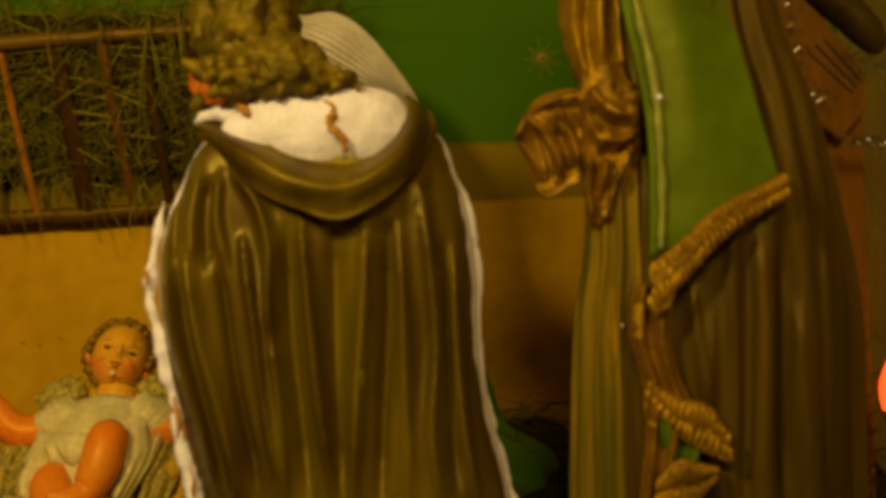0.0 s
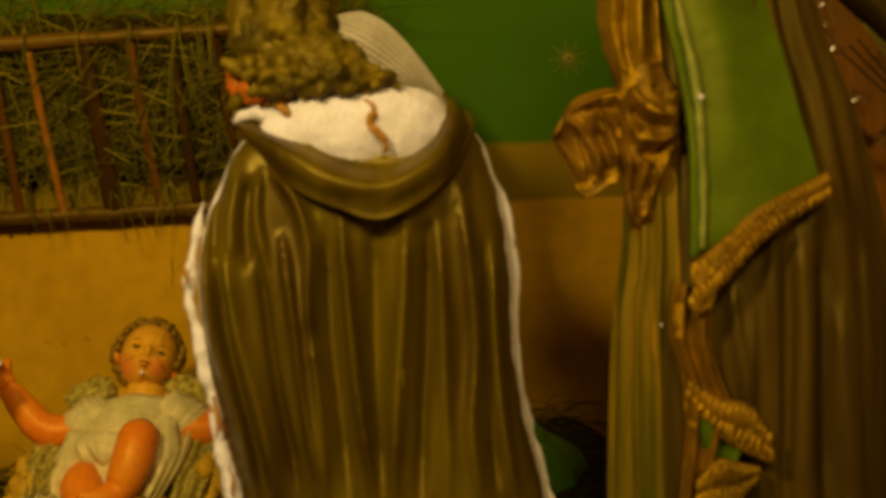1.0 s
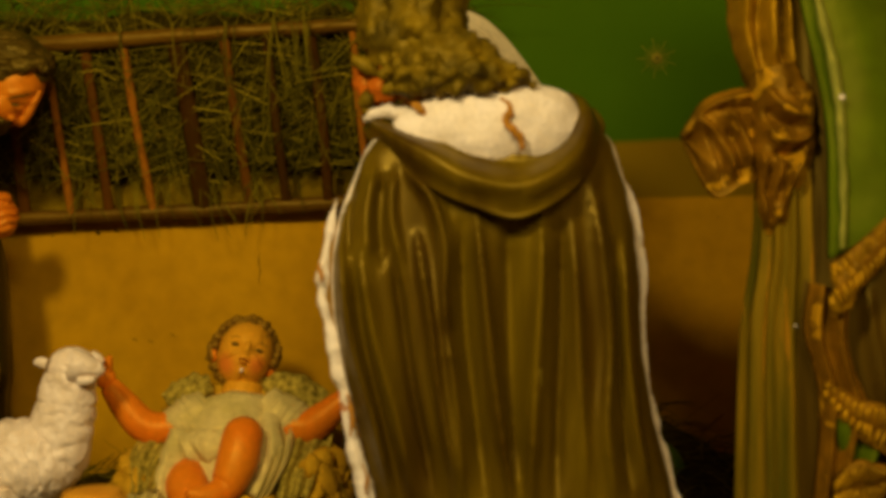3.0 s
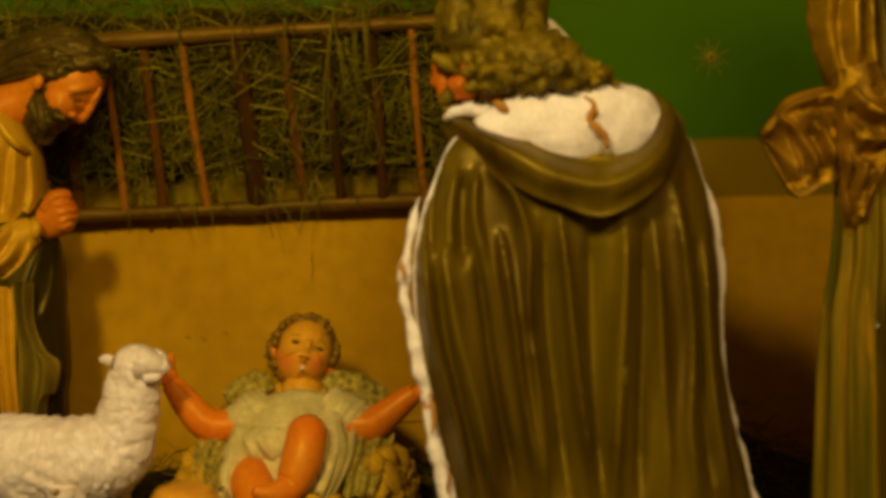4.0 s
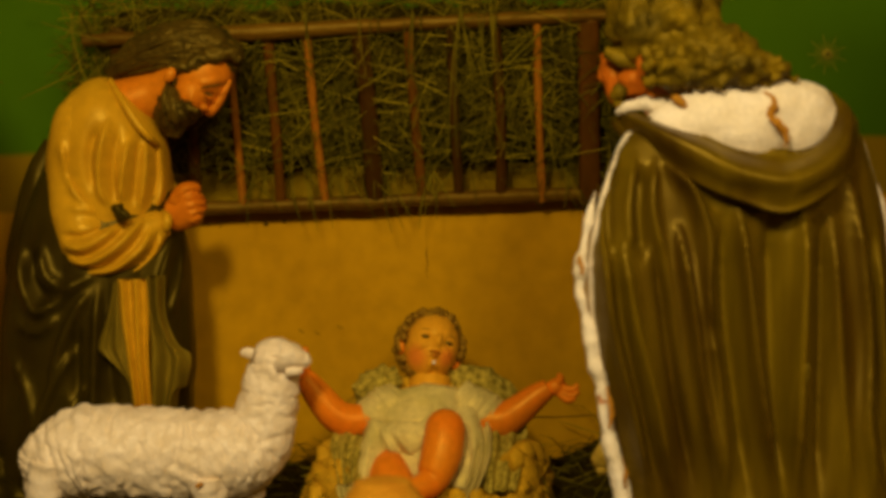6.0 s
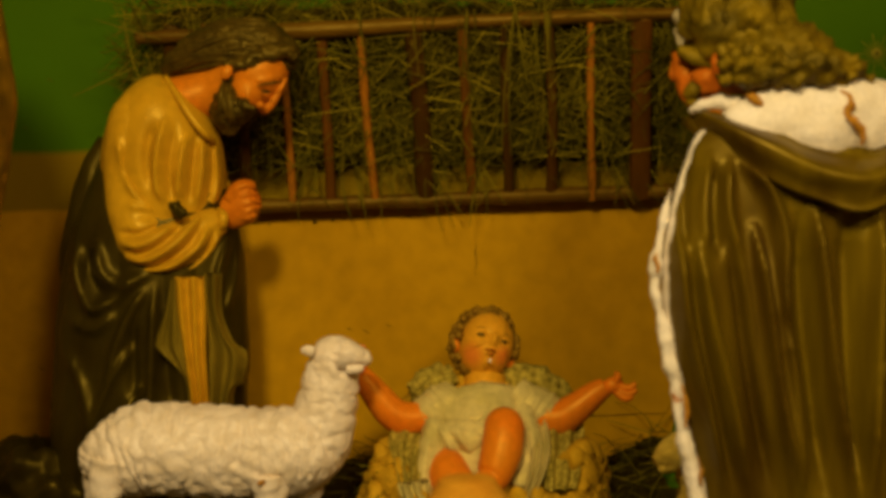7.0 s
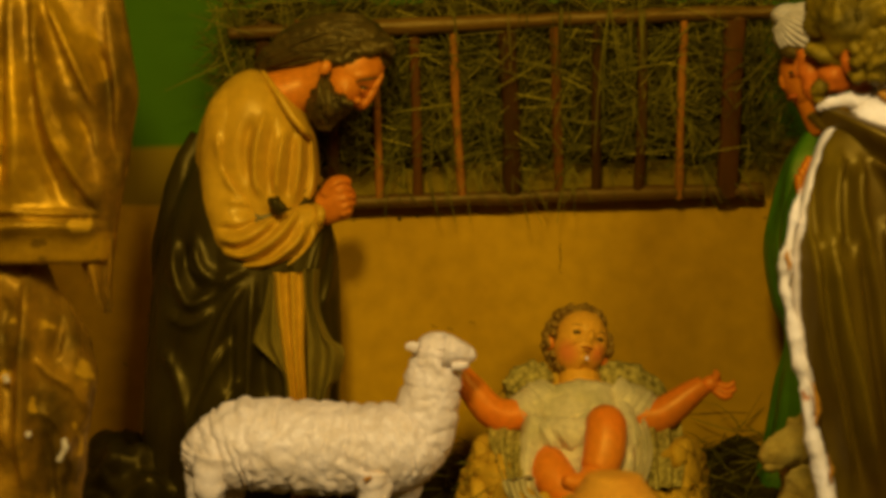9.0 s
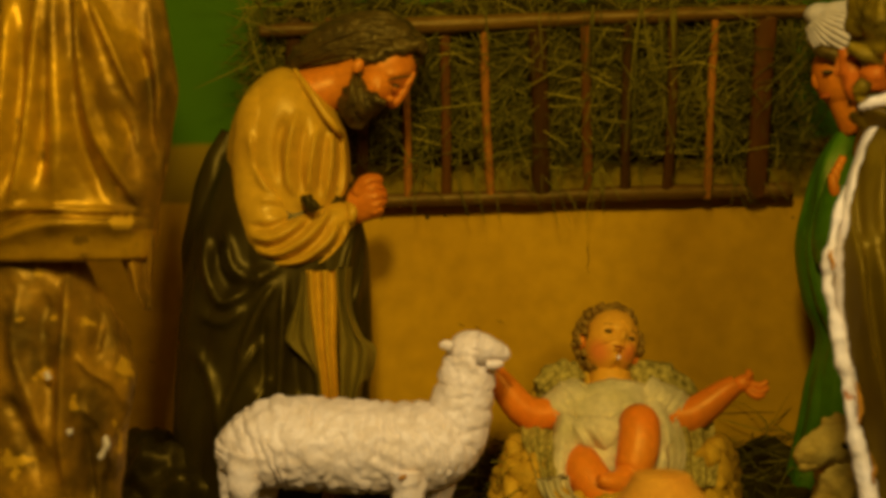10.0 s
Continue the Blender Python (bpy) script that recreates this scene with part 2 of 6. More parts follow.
class Sculpt:
    """One mesh with several paints, built up from shapes."""

    def __init__(self, *mats):
        self.v, self.f, self.m, self.mats = [], [], [], list(mats)

    def slot(self, material):
        if material not in self.mats:
            self.mats.append(material)
        return self.mats.index(material)

    def skin(self, rings, material, close=True, ends=True, pick=None):
        base, k = len(self.v), len(rings[0])
        for ring in rings:
            self.v.extend(tuple(p) for p in ring)
        s = self.slot(material)
        for i in range(len(rings) - 1):
            for j in range(k if close else k - 1):
                a, b = base + i * k + j, base + i * k + (j + 1) % k
                self.f.append((a, b, b + k, a + k))
                self.m.append(s if pick is None else self.slot(pick(i / (len(rings) - 1), j / k)))
        if ends and close:
            for i, flip in ((0, True), (len(rings) - 1, False)):
                c = len(self.v)
                pts = np.array(self.v[base + i * k:base + (i + 1) * k])
                self.v.append(tuple(pts.mean(0)))
                for j in range(k):
                    a, b = base + i * k + j, base + i * k + (j + 1) % k
                    self.f.append((b, a, c) if flip else (a, b, c))
                    self.m.append(s)

    def robe(self, keys, material, ridges=(), fine=0.0, count=0, n=128, rings=90, pick=None, seed=0.0, lump=0.0):
        """Standing drapery: rows x, y, z, rx, ry from the bottom up. ridges: (degrees at the bottom, degrees at the top, width, height);
        0 degrees is towards -y, 90 towards +x. fine and count: lesser folds all round."""
        rows = spline(keys, rings)
        out = []
        for i, (x, y, z, rx, ry) in enumerate(rows):
            v = i / (rings - 1)
            ring = []
            for j in range(n):
                a = j / n * 360 - 180
                d = 0.0
                for a0, a1, w, h, *lim in ridges:
                    lo, hi = lim if lim else (0.0, 1.0)
                    c = a0 + (a1 - a0) * v + 5 * wob(seed + a0, v * 2.2, 0.3)
                    q = (a - c + 180) % 360 - 180
                    e = min(1, max(0, (v - lo) * 9)) * min(1, max(0, (hi - v) * 9))
                    d += h * e * math.exp(-abs(q / w) ** 1.65)
                if count:
                    ph = radians(a) * count / 2 + 1.6 * wob(math.cos(radians(a)) * 1.3 + seed, math.sin(radians(a)) * 1.3, v * 1.8)
                    d += fine * (abs(math.cos(ph)) ** 0.8 - 0.5) * (0.6 + 0.7 * wob(seed + a * 0.02, v * 3, 2.0))
                if lump:
                    d += lump * wob(math.cos(radians(a)) * 2 + seed, math.sin(radians(a)) * 2, z * 18)
                s, c2 = math.sin(radians(a)), math.cos(radians(a))
                ring.append((x + (rx + d) * s, y - (ry + d) * c2, z))
            out.append(ring)
        self.skin(out, material, pick=pick and (lambda v, u: pick(v, u * 360 - 180)))

    def limb(self, keys, material, n=28, rings=40, flat=1.0, bump=0.0, bump_scale=30.0, folds=0.0, fold_count=0, seed=0.0, side=(0, -1, 0), spiral=0.0, fold_from=-1.0):
        """A bent tapering form: rows x, y, z, radius. flat squashes it along side."""
        rows = spline(keys, rings)
        out = []
        for i, (x, y, z, r) in enumerate(rows):
            p0, p1 = rows[max(0, i - 1)][:3], rows[min(rings - 1, i + 1)][:3]
            t = Vector(p1 - p0).normalized()
            u = Vector(side)
            u = (u - t * u.dot(t)).normalized()
            w = t.cross(u)
            ring = []
            for j in range(n):
                a = j / n * math.tau
                d = 0.0
                if bump:
                    q = Vector((x, y, z)) + (u * math.cos(a) + w * math.sin(a)) * r
                    d += bump * wob(q.x + seed, q.y, q.z, bump_scale)
                if fold_count:
                    ph = i / rings * fold_count * math.pi + spiral * math.sin(a + seed) + 1.2 * wob(i / rings * 2 + seed, math.cos(a), math.sin(a))
                    d += folds * (abs(math.cos(ph)) - 0.5) * min(1.3, max(0.0, 0.55 + 1.6 * wob(i / rings * 3 + seed, math.cos(a + 1) * 1.2, math.sin(a + 1) * 1.2))) * min(1.0, max(0.0, (i / rings - fold_from) * 6))
                ring.append(Vector((x, y, z)) + u * math.cos(a) * (r * flat + d) + w * math.sin(a) * (r + d))
            out.append(ring)
        self.skin(out, material)

    def ball(self, centre, radii, material, turn=(0, 0, 0), bump=0.0, bump_scale=30.0, n=32, rings=20, seed=0.0, pick=None, pinch=0.0):
        m = pose(*centre, *turn)
        out = []
        for i in range(rings):
            th = math.pi * (0.02 + 0.96 * i / (rings - 1))
            ring = []
            for j in range(n):
                a = j / n * math.tau
                q = Vector((math.sin(th) * math.cos(a), math.sin(th) * math.sin(a), -math.cos(th)))
                q = Vector((q.x * (1 - pinch * q.z), q.y * (1 - pinch * q.z), q.z))
                p = m @ Vector((q.x * radii[0], q.y * radii[1], q.z * radii[2]))
                if bump:
                    p += (m.to_3x3() @ q) * bump * wob(p.x + seed, p.y, p.z, bump_scale)
                ring.append(p)
            out.append(ring)
        self.skin(out, material, pick=pick)

    def curls(self, centre, radii, material, count, size, seed, where=None):
        """Small locks scattered over an egg."""
        rnd = random.Random(seed)
        for k in range(count):
            z = 1 - 2 * (k + 0.5) / count
            a = k * 2.39996 + rnd.uniform(-0.3, 0.3)
            q = Vector((math.sqrt(1 - z * z) * math.cos(a), math.sqrt(1 - z * z) * math.sin(a), z))
            if where and not where(q):
                continue
            p = Vector(centre) + Vector((q.x * radii[0], q.y * radii[1], q.z * radii[2]))
            s = size * rnd.uniform(0.7, 1.25)
            self.ball(p, (s, s * 0.8, s * 0.75), material, (rnd.uniform(0, 180), rnd.uniform(0, 180), rnd.uniform(0, 180)), bump=s * 0.3, bump_scale=90, n=10, rings=7, seed=k)

    def sheet(self, left, right, material, rows=40, cols=30, thick=0.008, wave=0.0, waves=3, seed=0.0, pick=None):
        """A hanging cloth between two edges (rows of x, y, z), with thickness."""
        a, b = spline(left, rows), spline(right, rows)
        out = []
        for i in range(rows):
            front, back = [], []
            for j in range(cols):
                u = j / (cols - 1)
                p = a[i] * (1 - u) + b[i] * u
                y = wave * (math.cos(u * math.pi * waves + seed + 0.8 * wob(u, i / rows * 2, seed)) - 0.3)
                front.append((p[0], p[1] - thick / 2 + y, p[2]))
                back.append((p[0], p[1] + thick / 2 + y, p[2]))
            out.append(front + back[::-1])
        self.skin(out, material, pick=pick)

    def press(self, start, folds, mid, soft=0.02):
        """Models ridges and creases into the front of what was added since start: each a line of x, z, width and its height."""
        p = np.array(self.v[start:])
        front = np.clip((mid - p[:, 1]) / soft, 0, 1)
        push = np.zeros(len(p))
        for keys, h in folds:
            c = spline(keys, 110)
            gap = np.hypot(p[:, 0, None] - c[None, :, 0], p[:, 2, None] - c[None, :, 1])
            k = gap.argmin(1)
            u = k / 109
            taper = np.minimum(1, np.minimum(0.2 + 5 * u, 0.2 + 5 * (1 - u)))
            push += h * taper * np.exp(-(gap[np.arange(len(p)), k] / c[k, 2]) ** 1.7)
        p[:, 1] -= push * front
        self.v[start:] = [tuple(q) for q in p]

    def turned(self, start, m):
        """Moves all that was added since start."""
        self.v[start:] = [tuple(m @ Vector(p)) for p in self.v[start:]]

    def done(self, name, parent=None, smooth=True):
        me = bpy.data.meshes.new(name)
        me.from_pydata(self.v, [], self.f)
        for m in self.mats:
            me.materials.append(m)
        me.polygons.foreach_set("material_index", self.m)
        me.polygons.foreach_set("use_smooth", [smooth] * len(self.f))
        bm = bmesh.new()
        bm.from_mesh(me)
        bmesh.ops.recalc_face_normals(bm, faces=bm.faces)
        bm.to_mesh(me)
        bm.free()
        ob = new(name, me)
        ob.parent = parent
        return ob


def part(name, bm, material, parent, label=""):
    me = bpy.data.meshes.new(name)
    bm.to_mesh(me)
    bm.free()
    me.materials.append(material)
    ob = new(name, me)
    ob.parent = parent
    if label:
        ob["label"] = label
    return ob


def box_bm(x0, x1, y0, y1, z0, z1, bevel=0.0):
    bm = bmesh.new()
    bmesh.ops.create_cube(bm, size=1, matrix=Matrix.LocRotScale(((x0 + x1) / 2, (y0 + y1) / 2, (z0 + z1) / 2), None, (x1 - x0, y1 - y0, z1 - z0)))
    if bevel:
        bmesh.ops.bevel(bm, geom=bm.edges[:], offset=bevel, segments=2, affect="EDGES")
    return bm


def straws(name, places, material, parent=None):
    """Many thin bent stalks: (start, direction, length, radius, sag)."""
    v, f = [], []
    for p, d, length, r, sag in places:
        d = Vector(d).normalized()
        u = d.orthogonal().normalized()
        w = d.cross(u)
        base = len(v)
        for k in range(4):
            s = k / 3
            c = Vector(p) + d * length * s + Vector((0, 0, -sag * length * s * s)) + u * sag * length * 0.4 * math.sin(s * 3)
            rr = r * (1.0 if k < 3 else 0.5)
            for a in (0, 2.094, 4.189):
                v.append(tuple(c + u * math.cos(a) * rr + w * math.sin(a) * rr))
        for k in range(3):
            for j in range(3):
                a, b = base + 3 * k + j, base + 3 * k + (j + 1) % 3
                f.append((a, b, b + 3, a + 3))
    me = bpy.data.meshes.new(name)
    me.from_pydata(v, [], f)
    me.materials.append(material)
    ob = new(name, me)
    ob.parent = parent
    return ob


# ---- the niche ----
WALL_Y = 2.07


def slab(name, x0, x1, y0, y1, z0, z1, material):
    return tagged(part(name, box_bm(x0, x1, y0, y1, z0, z1), material, None), kind="structure")


tagged(slab("wall_back", -2.2, 0.9, WALL_Y, WALL_Y + 0.12, -0.1, 1.9, M_WALL), "painted plaster wall, ochre below an olive band and green above", "wall")
tagged(slab("wall_right", 0.72, 0.84, -2.0, WALL_Y - 0.004, -0.1, 1.9, M_STUCCO), "cream rough stucco side wall", "wall")
# Left wall, front wall and ceiling are unseen, added to close the room.
tagged(slab("wall_left", -2.1, -1.98, -2.0, WALL_Y - 0.004, -0.1, 1.9, M_BOUNCE), "unseen side wall, pale to bounce light", "wall")
tagged(slab("wall_front", -2.1, 0.84, -2.12, -2.0, -0.1, 1.9, M_BOUNCE), "unseen closing wall behind, pale to bounce light", "wall")
tagged(slab("ceiling", -2.2, 0.9, -2.1, 2.2, 1.9, 2.0, M_BOUNCE), "unseen ceiling, pale to bounce light", "ceiling")
tagged(slab("floor", -2.2, 0.9, -2.1, 2.2, -0.2, 0.0, M_EARTH), "dark floor boards under strewn hay", "floor")

# ---- hay rack on the wall ----


def rack_y(z):
    return 2.03 - 0.12 * (z - 0.56) / 0.27


def hay_rack():
    rack = tagged(new("hay_rack"), "brown wooden slatted hay rack stuffed with hay, fixed to the wall", "hay rack")
    for keys in ([(-1.079, 1.908, 0.8272, 0.0093), (-1.0753, 1.908, 0.8271, 0.0121), (-0.9217, 1.908, 0.8313, 0.013), (-0.7734, 1.908, 0.8354, 0.013), (-0.5878, 1.908, 0.8421, 0.0125), (-0.402, 1.908, 0.8468, 0.0121), (-0.2083, 1.908, 0.8516, 0.0121), (-0.2037, 1.908, 0.8515, 0.0093)], [(-1.0902, 2.03, 0.5482, 0.0089), (-1.0862, 2.03, 0.5482, 0.0118), (-0.9324, 2.03, 0.5515, 0.0128), (-0.7745, 2.03, 0.5537, 0.0128), (-0.5768, 2.03, 0.5576, 0.0123), (-0.3788, 2.03, 0.5615, 0.0118), (-0.1954, 2.03, 0.5645, 0.0118), (-0.1914, 2.03, 0.5644, 0.0089)]):
        s = Sculpt(M_RAIL)
        s.limb(keys, M_RAIL, bump=0.003, bump_scale=14, rings=80, seed=keys[0][2])
        s.done("rail", rack)
    slats = [(-1.0331, -1.0622, 0.0135, 0), (-0.9729, -0.9962, 0.0096, 0), (-0.908, -0.9321, 0.0106, 0), (-0.8524, -0.8513, 0.0068, 1), (-0.7856, -0.7842, 0.0087, 0), (-0.7206, -0.7073, 0.0072, 1), (-0.6342, -0.6194, 0.0164, 0), (-0.5533, -0.5374, 0.0087, 0), (-0.4835, -0.4731, 0.0087, 0), (-0.4091, -0.3989, 0.0092, 0), (-0.3401, -0.3276, 0.0068, 1), (-0.2563, -0.2444, 0.0193, 0)]
    for k, (top, low, w, twig) in enumerate(slats):
        s = Sculpt(M_TWIG if twig else M_SLAT)
        mid = (top + low) / 2 + 0.003 * math.sin(k * 2.3)
        s.limb([(low, 2.026, 0.556, w), (low, 2.024, 0.562, w * 1.05), (mid, rack_y(0.7) - 0.002, 0.7, w * 0.95), (top, 1.912, 0.832, w), (top, 1.908, 0.842, w)],
               s.mats[0], n=16 if twig else 8, rings=24, flat=0.9 if twig else 0.4, bump=0.0015, bump_scale=40, seed=k)
        s.done("slat", rack)
    rnd = random.Random(11)
    places = []
    for _ in range(4600):
        x, z = rnd.uniform(-1.12, -0.15), rnd.uniform(0.625, 0.9)
        z += 0.02 * wob(x, 0, 0, 9)
        y = rack_y(min(z, 0.84)) + abs(rnd.gauss(0, 0.018)) + 0.006
        if z > 0.85:
            y = rnd.uniform(1.93, 2.05)
        a = rnd.gauss(0, 0.9) + (0.5 if rnd.random() < 0.5 else -0.6)
        length = rnd.uniform(0.03, 0.13)
        d = (math.cos(a) * rnd.choice((1, -1)), rnd.gauss(0, 0.12), math.sin(a))
        if z - abs(d[2]) * length / 2 < 0.612 and rnd.random() < 0.8:
            continue
        places.append(((x - d[0] * length / 2, min(y, 2.06), z - d[2] * length / 2), d, length, 0.0005 + 0.0009 * rnd.random() ** 2, rnd.uniform(0.0, 0.35)))
    # stalks that hang over the rails
    for cx, top, count, low in ((-0.55, 0.87, 6, 0.13), (-0.46, 0.88, 4, 0.2), (-0.41, 0.88, 8, 0.13), (-0.72, 0.87, 3, 0.08), (-0.98, 0.87, 4, 0.14), (-0.62, 0.88, 3, 0.07), (-0.3, 0.87, 2, 0.08)):
        for _ in range(count):
            x = cx + rnd.gauss(0, 0.012)
            places.append(((x, 1.888 - rnd.random() * 0.006, top - rnd.random() * 0.03), (rnd.gauss(0, 0.09), 0.05, -1), low * rnd.uniform(0.5, 1.2), rnd.uniform(0.0007, 0.0014), rnd.uniform(0, 0.15)))
    for cx, count in ((-0.67, 10), (-0.52, 12), (-0.59, 7), (-0.27, 8), (-0.33, 5), (-0.75, 5), (-0.45, 4), (-0.84, 5)):
        for _ in range(count):
            x = cx + rnd.gauss(0, 0.02)
            places.append(((x, 2.008, 0.60 + rnd.random() * 0.02), (rnd.gauss(0, 0.55), -0.03, -1), rnd.uniform(0.03, 0.085), rnd.uniform(0.0006, 0.0012), rnd.uniform(-0.1, 0.3)))
    # long loose stalks sticking out above and past the ends
    for _ in range(230):
        x = rnd.uniform(-1.12, -0.16)
        a = rnd.uniform(0, math.tau)
        places.append(((x, rnd.uniform(1.9, 2.0), 0.86 + rnd.random() * 0.05), (math.cos(a), rnd.gauss(-0.1, 0.25), abs(math.sin(a)) * 0.7), rnd.uniform(0.05, 0.17), rnd.uniform(0.0006, 0.0013), rnd.uniform(0, 0.5)))
    for _ in range(60):
        places.append(((-0.24 + rnd.random() * 0.04, rnd.uniform(1.95, 2.05), rnd.uniform(0.6, 0.82)), (1, rnd.gauss(0, 0.2), rnd.gauss(0, 0.5)), rnd.uniform(0.04, 0.12), rnd.uniform(0.0006, 0.0011), rnd.uniform(0, 0.5)))
    for p in (((-1.06, 1.9, 0.8), (-0.4, -0.1, 1), 0.1), ((-1.05, 1.9, 0.86), (-0.65, -0.1, 0.75), 0.16), ((-1.08, 1.93, 0.79), (-0.9, 0, -0.35), 0.13)):
        places.append((*p, 0.0014, 0.05))
    bright = []
    for _ in range(380):
        x, z = rnd.uniform(-1.1, -0.18), rnd.uniform(0.61, 0.89)
        a = rnd.uniform(0, math.pi)
        length = rnd.uniform(0.04, 0.13)
        d = (math.cos(a), rnd.gauss(0, 0.08), math.sin(a))
        bright.append(((x - d[0] * length / 2, rack_y(min(z, 0.85)) + rnd.uniform(-0.004, 0.012), max(0.6, z - d[2] * length / 2)), d, length, rnd.uniform(0.0005, 0.0010), rnd.uniform(0, 0.35)))
    tagged(straws("straw", bright, M_STRAW), "pale bright straw stalks among the hay in the rack", "straw", kind="stuff")
    hay = straws("hay", places, M_HAY)
    tagged(hay, "loose dry hay spilling over the rack", "hay", kind="stuff")
    # Backing mound of hay; its dark colour paints the gaps' shade.
    s = Sculpt(M_HAYSHADE)
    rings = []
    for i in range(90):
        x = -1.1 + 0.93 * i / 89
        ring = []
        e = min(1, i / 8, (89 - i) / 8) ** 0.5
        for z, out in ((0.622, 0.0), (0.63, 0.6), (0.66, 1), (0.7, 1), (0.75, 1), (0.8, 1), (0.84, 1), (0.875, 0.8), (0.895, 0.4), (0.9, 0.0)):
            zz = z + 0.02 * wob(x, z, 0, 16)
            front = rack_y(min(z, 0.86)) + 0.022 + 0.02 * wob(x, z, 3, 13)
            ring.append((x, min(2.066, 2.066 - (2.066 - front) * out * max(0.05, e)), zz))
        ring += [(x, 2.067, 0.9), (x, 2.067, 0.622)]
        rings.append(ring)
    s.skin(rings, M_HAYSHADE)
    tagged(s.done("packed_hay"), "packed hay filling the rack, darkened as the shade between the stalks", "hay", kind="stuff")


hay_rack()

# ---- star and marks on the wall ----


def wall_star():
    star = tagged(new("wall_star"), "small painted gold star with thin rays on the green wall", "star")
    star.location = (0.191, WALL_Y - 0.001, 0.804)
    for k in range(18):
        a, r = k / 18 * math.tau, 0.036 if k % 2 else 0.024
        bm = bmesh.new()
        pts = [(math.cos(a + da) * q, math.sin(a + da) * q) for q, da in ((0.006, -0.12), (r, -0.015), (r, 0.015), (0.006, 0.12))]
        lo = [bm.verts.new((x, 0.0, z)) for x, z in pts]
        hi = [bm.verts.new((x, -0.001, z)) for x, z in pts]
        bm.faces.new(hi)
        for i in range(4):
            bm.faces.new((lo[i], lo[(i + 1) % 4], hi[(i + 1) % 4], hi[i]))
        part("ray", bm, M_STARGOLD, star)
    for name, r, y, m in (("disc", 0.009, -0.002, M_STARGOLD), ("stud", 0.003, -0.005, M_STARDARK)):
        bm = bmesh.new()
        bmesh.ops.create_cone(bm, cap_ends=True, segments=20, radius1=r, radius2=r * 0.7, depth=0.003, matrix=pose(0, y, 0, 90))
        part(name, bm, m, star)


wall_star()


def wall_mark(name, label, points, r):
    """A thin hairline or a small chip in the paint."""
    s = Sculpt(M_CRACK)
    s.limb([(x, WALL_Y - 0.0004, z, r * k) for (x, z), k in zip(points, (0.3, 1, 1, 1, 0.3))], M_CRACK, n=6, rings=16, bump=r * 0.5, bump_scale=90)
    tagged(s.done(name), label, "wall mark")


wall_mark("crack", "thin dark crack in the ochre plaster", [(-0.531, 0.478), (-0.533, 0.462), (-0.531, 0.445), (-0.534, 0.43), (-0.532, 0.42)], 0.0009)
for cx, cz, r in ((-0.818, 0.523, 0.004), (-0.786, 0.526, 0.003), (-0.90, 0.52, 0.002)):
    wall_mark("nail_hole", "small dark nail hole in the ochre plaster", [(cx, cz - r), (cx, cz - r / 2), (cx, cz), (cx, cz + r / 2), (cx, cz + r)], r)
for cx, cz in ((-1.285, 0.785), (-1.36, 0.765), (-1.35, 0.705), (-1.33, 0.70), (-0.76, 0.33), (-0.73, 0.325), (-0.69, 0.335), (-1.31, 0.27)):
    wall_mark("paint_chip", "small dark scuff on the painted wall", [(cx - 0.006, cz + 0.004), (cx - 0.002, cz), (cx, cz + 0.001), (cx + 0.002, cz - 0.001), (cx + 0.006, cz - 0.003)], 0.0007)
wall_mark("base_line", "dark hairline along the foot of the wall", [(-0.42, 0.165), (-0.36, 0.167), (-0.3, 0.166), (-0.24, 0.168), (-0.2, 0.167)], 0.0012)

# ---- hay on the floor ----


def floor_height(x, y):
    t = min(1, max(0, (y - 1.62) / 0.34))
    return 0.006 + (0.10 + 0.05 * wob(x, 0.2, 0, 4)) * t * t * (3 - 2 * t) + 0.012 * wob(x, y, 0, 14) + (0.05 * math.exp(-((x - 0.12) / 0.12) ** 2) * t)


def floor_hay():
    # Heaped bed, coloured dark for the shade beneath the strewn stalks.
    s = Sculpt(M_HAYSHADE)
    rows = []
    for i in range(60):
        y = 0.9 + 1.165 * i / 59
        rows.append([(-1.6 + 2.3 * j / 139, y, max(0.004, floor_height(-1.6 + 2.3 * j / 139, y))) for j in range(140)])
    s.skin(rows, M_HAYSHADE, close=False)
    tagged(s.done("hay_bed"), "hay heaped against the wall, darkened as the shade under loose stalks", "hay", kind="stuff")
    rnd = random.Random(5)
    places = []
    for _ in range(5200):
        x, y = rnd.uniform(-1.5, 0.65), rnd.uniform(1.3, 2.04)
        a = rnd.uniform(0, math.tau)
        length = rnd.uniform(0.03, 0.12)
        places.append(((x, y, floor_height(x, y) + rnd.random() * 0.022), (math.cos(a), math.sin(a) * 0.5, rnd.gauss(0.12, 0.3)), length, rnd.uniform(0.0005, 0.0012), rnd.uniform(0, 0.5)))
    tagged(straws("loose_hay", places, M_HAY), "loose dark hay stalks strewn over the floor", "hay", kind="stuff")


floor_hay()

# ---- statues ----


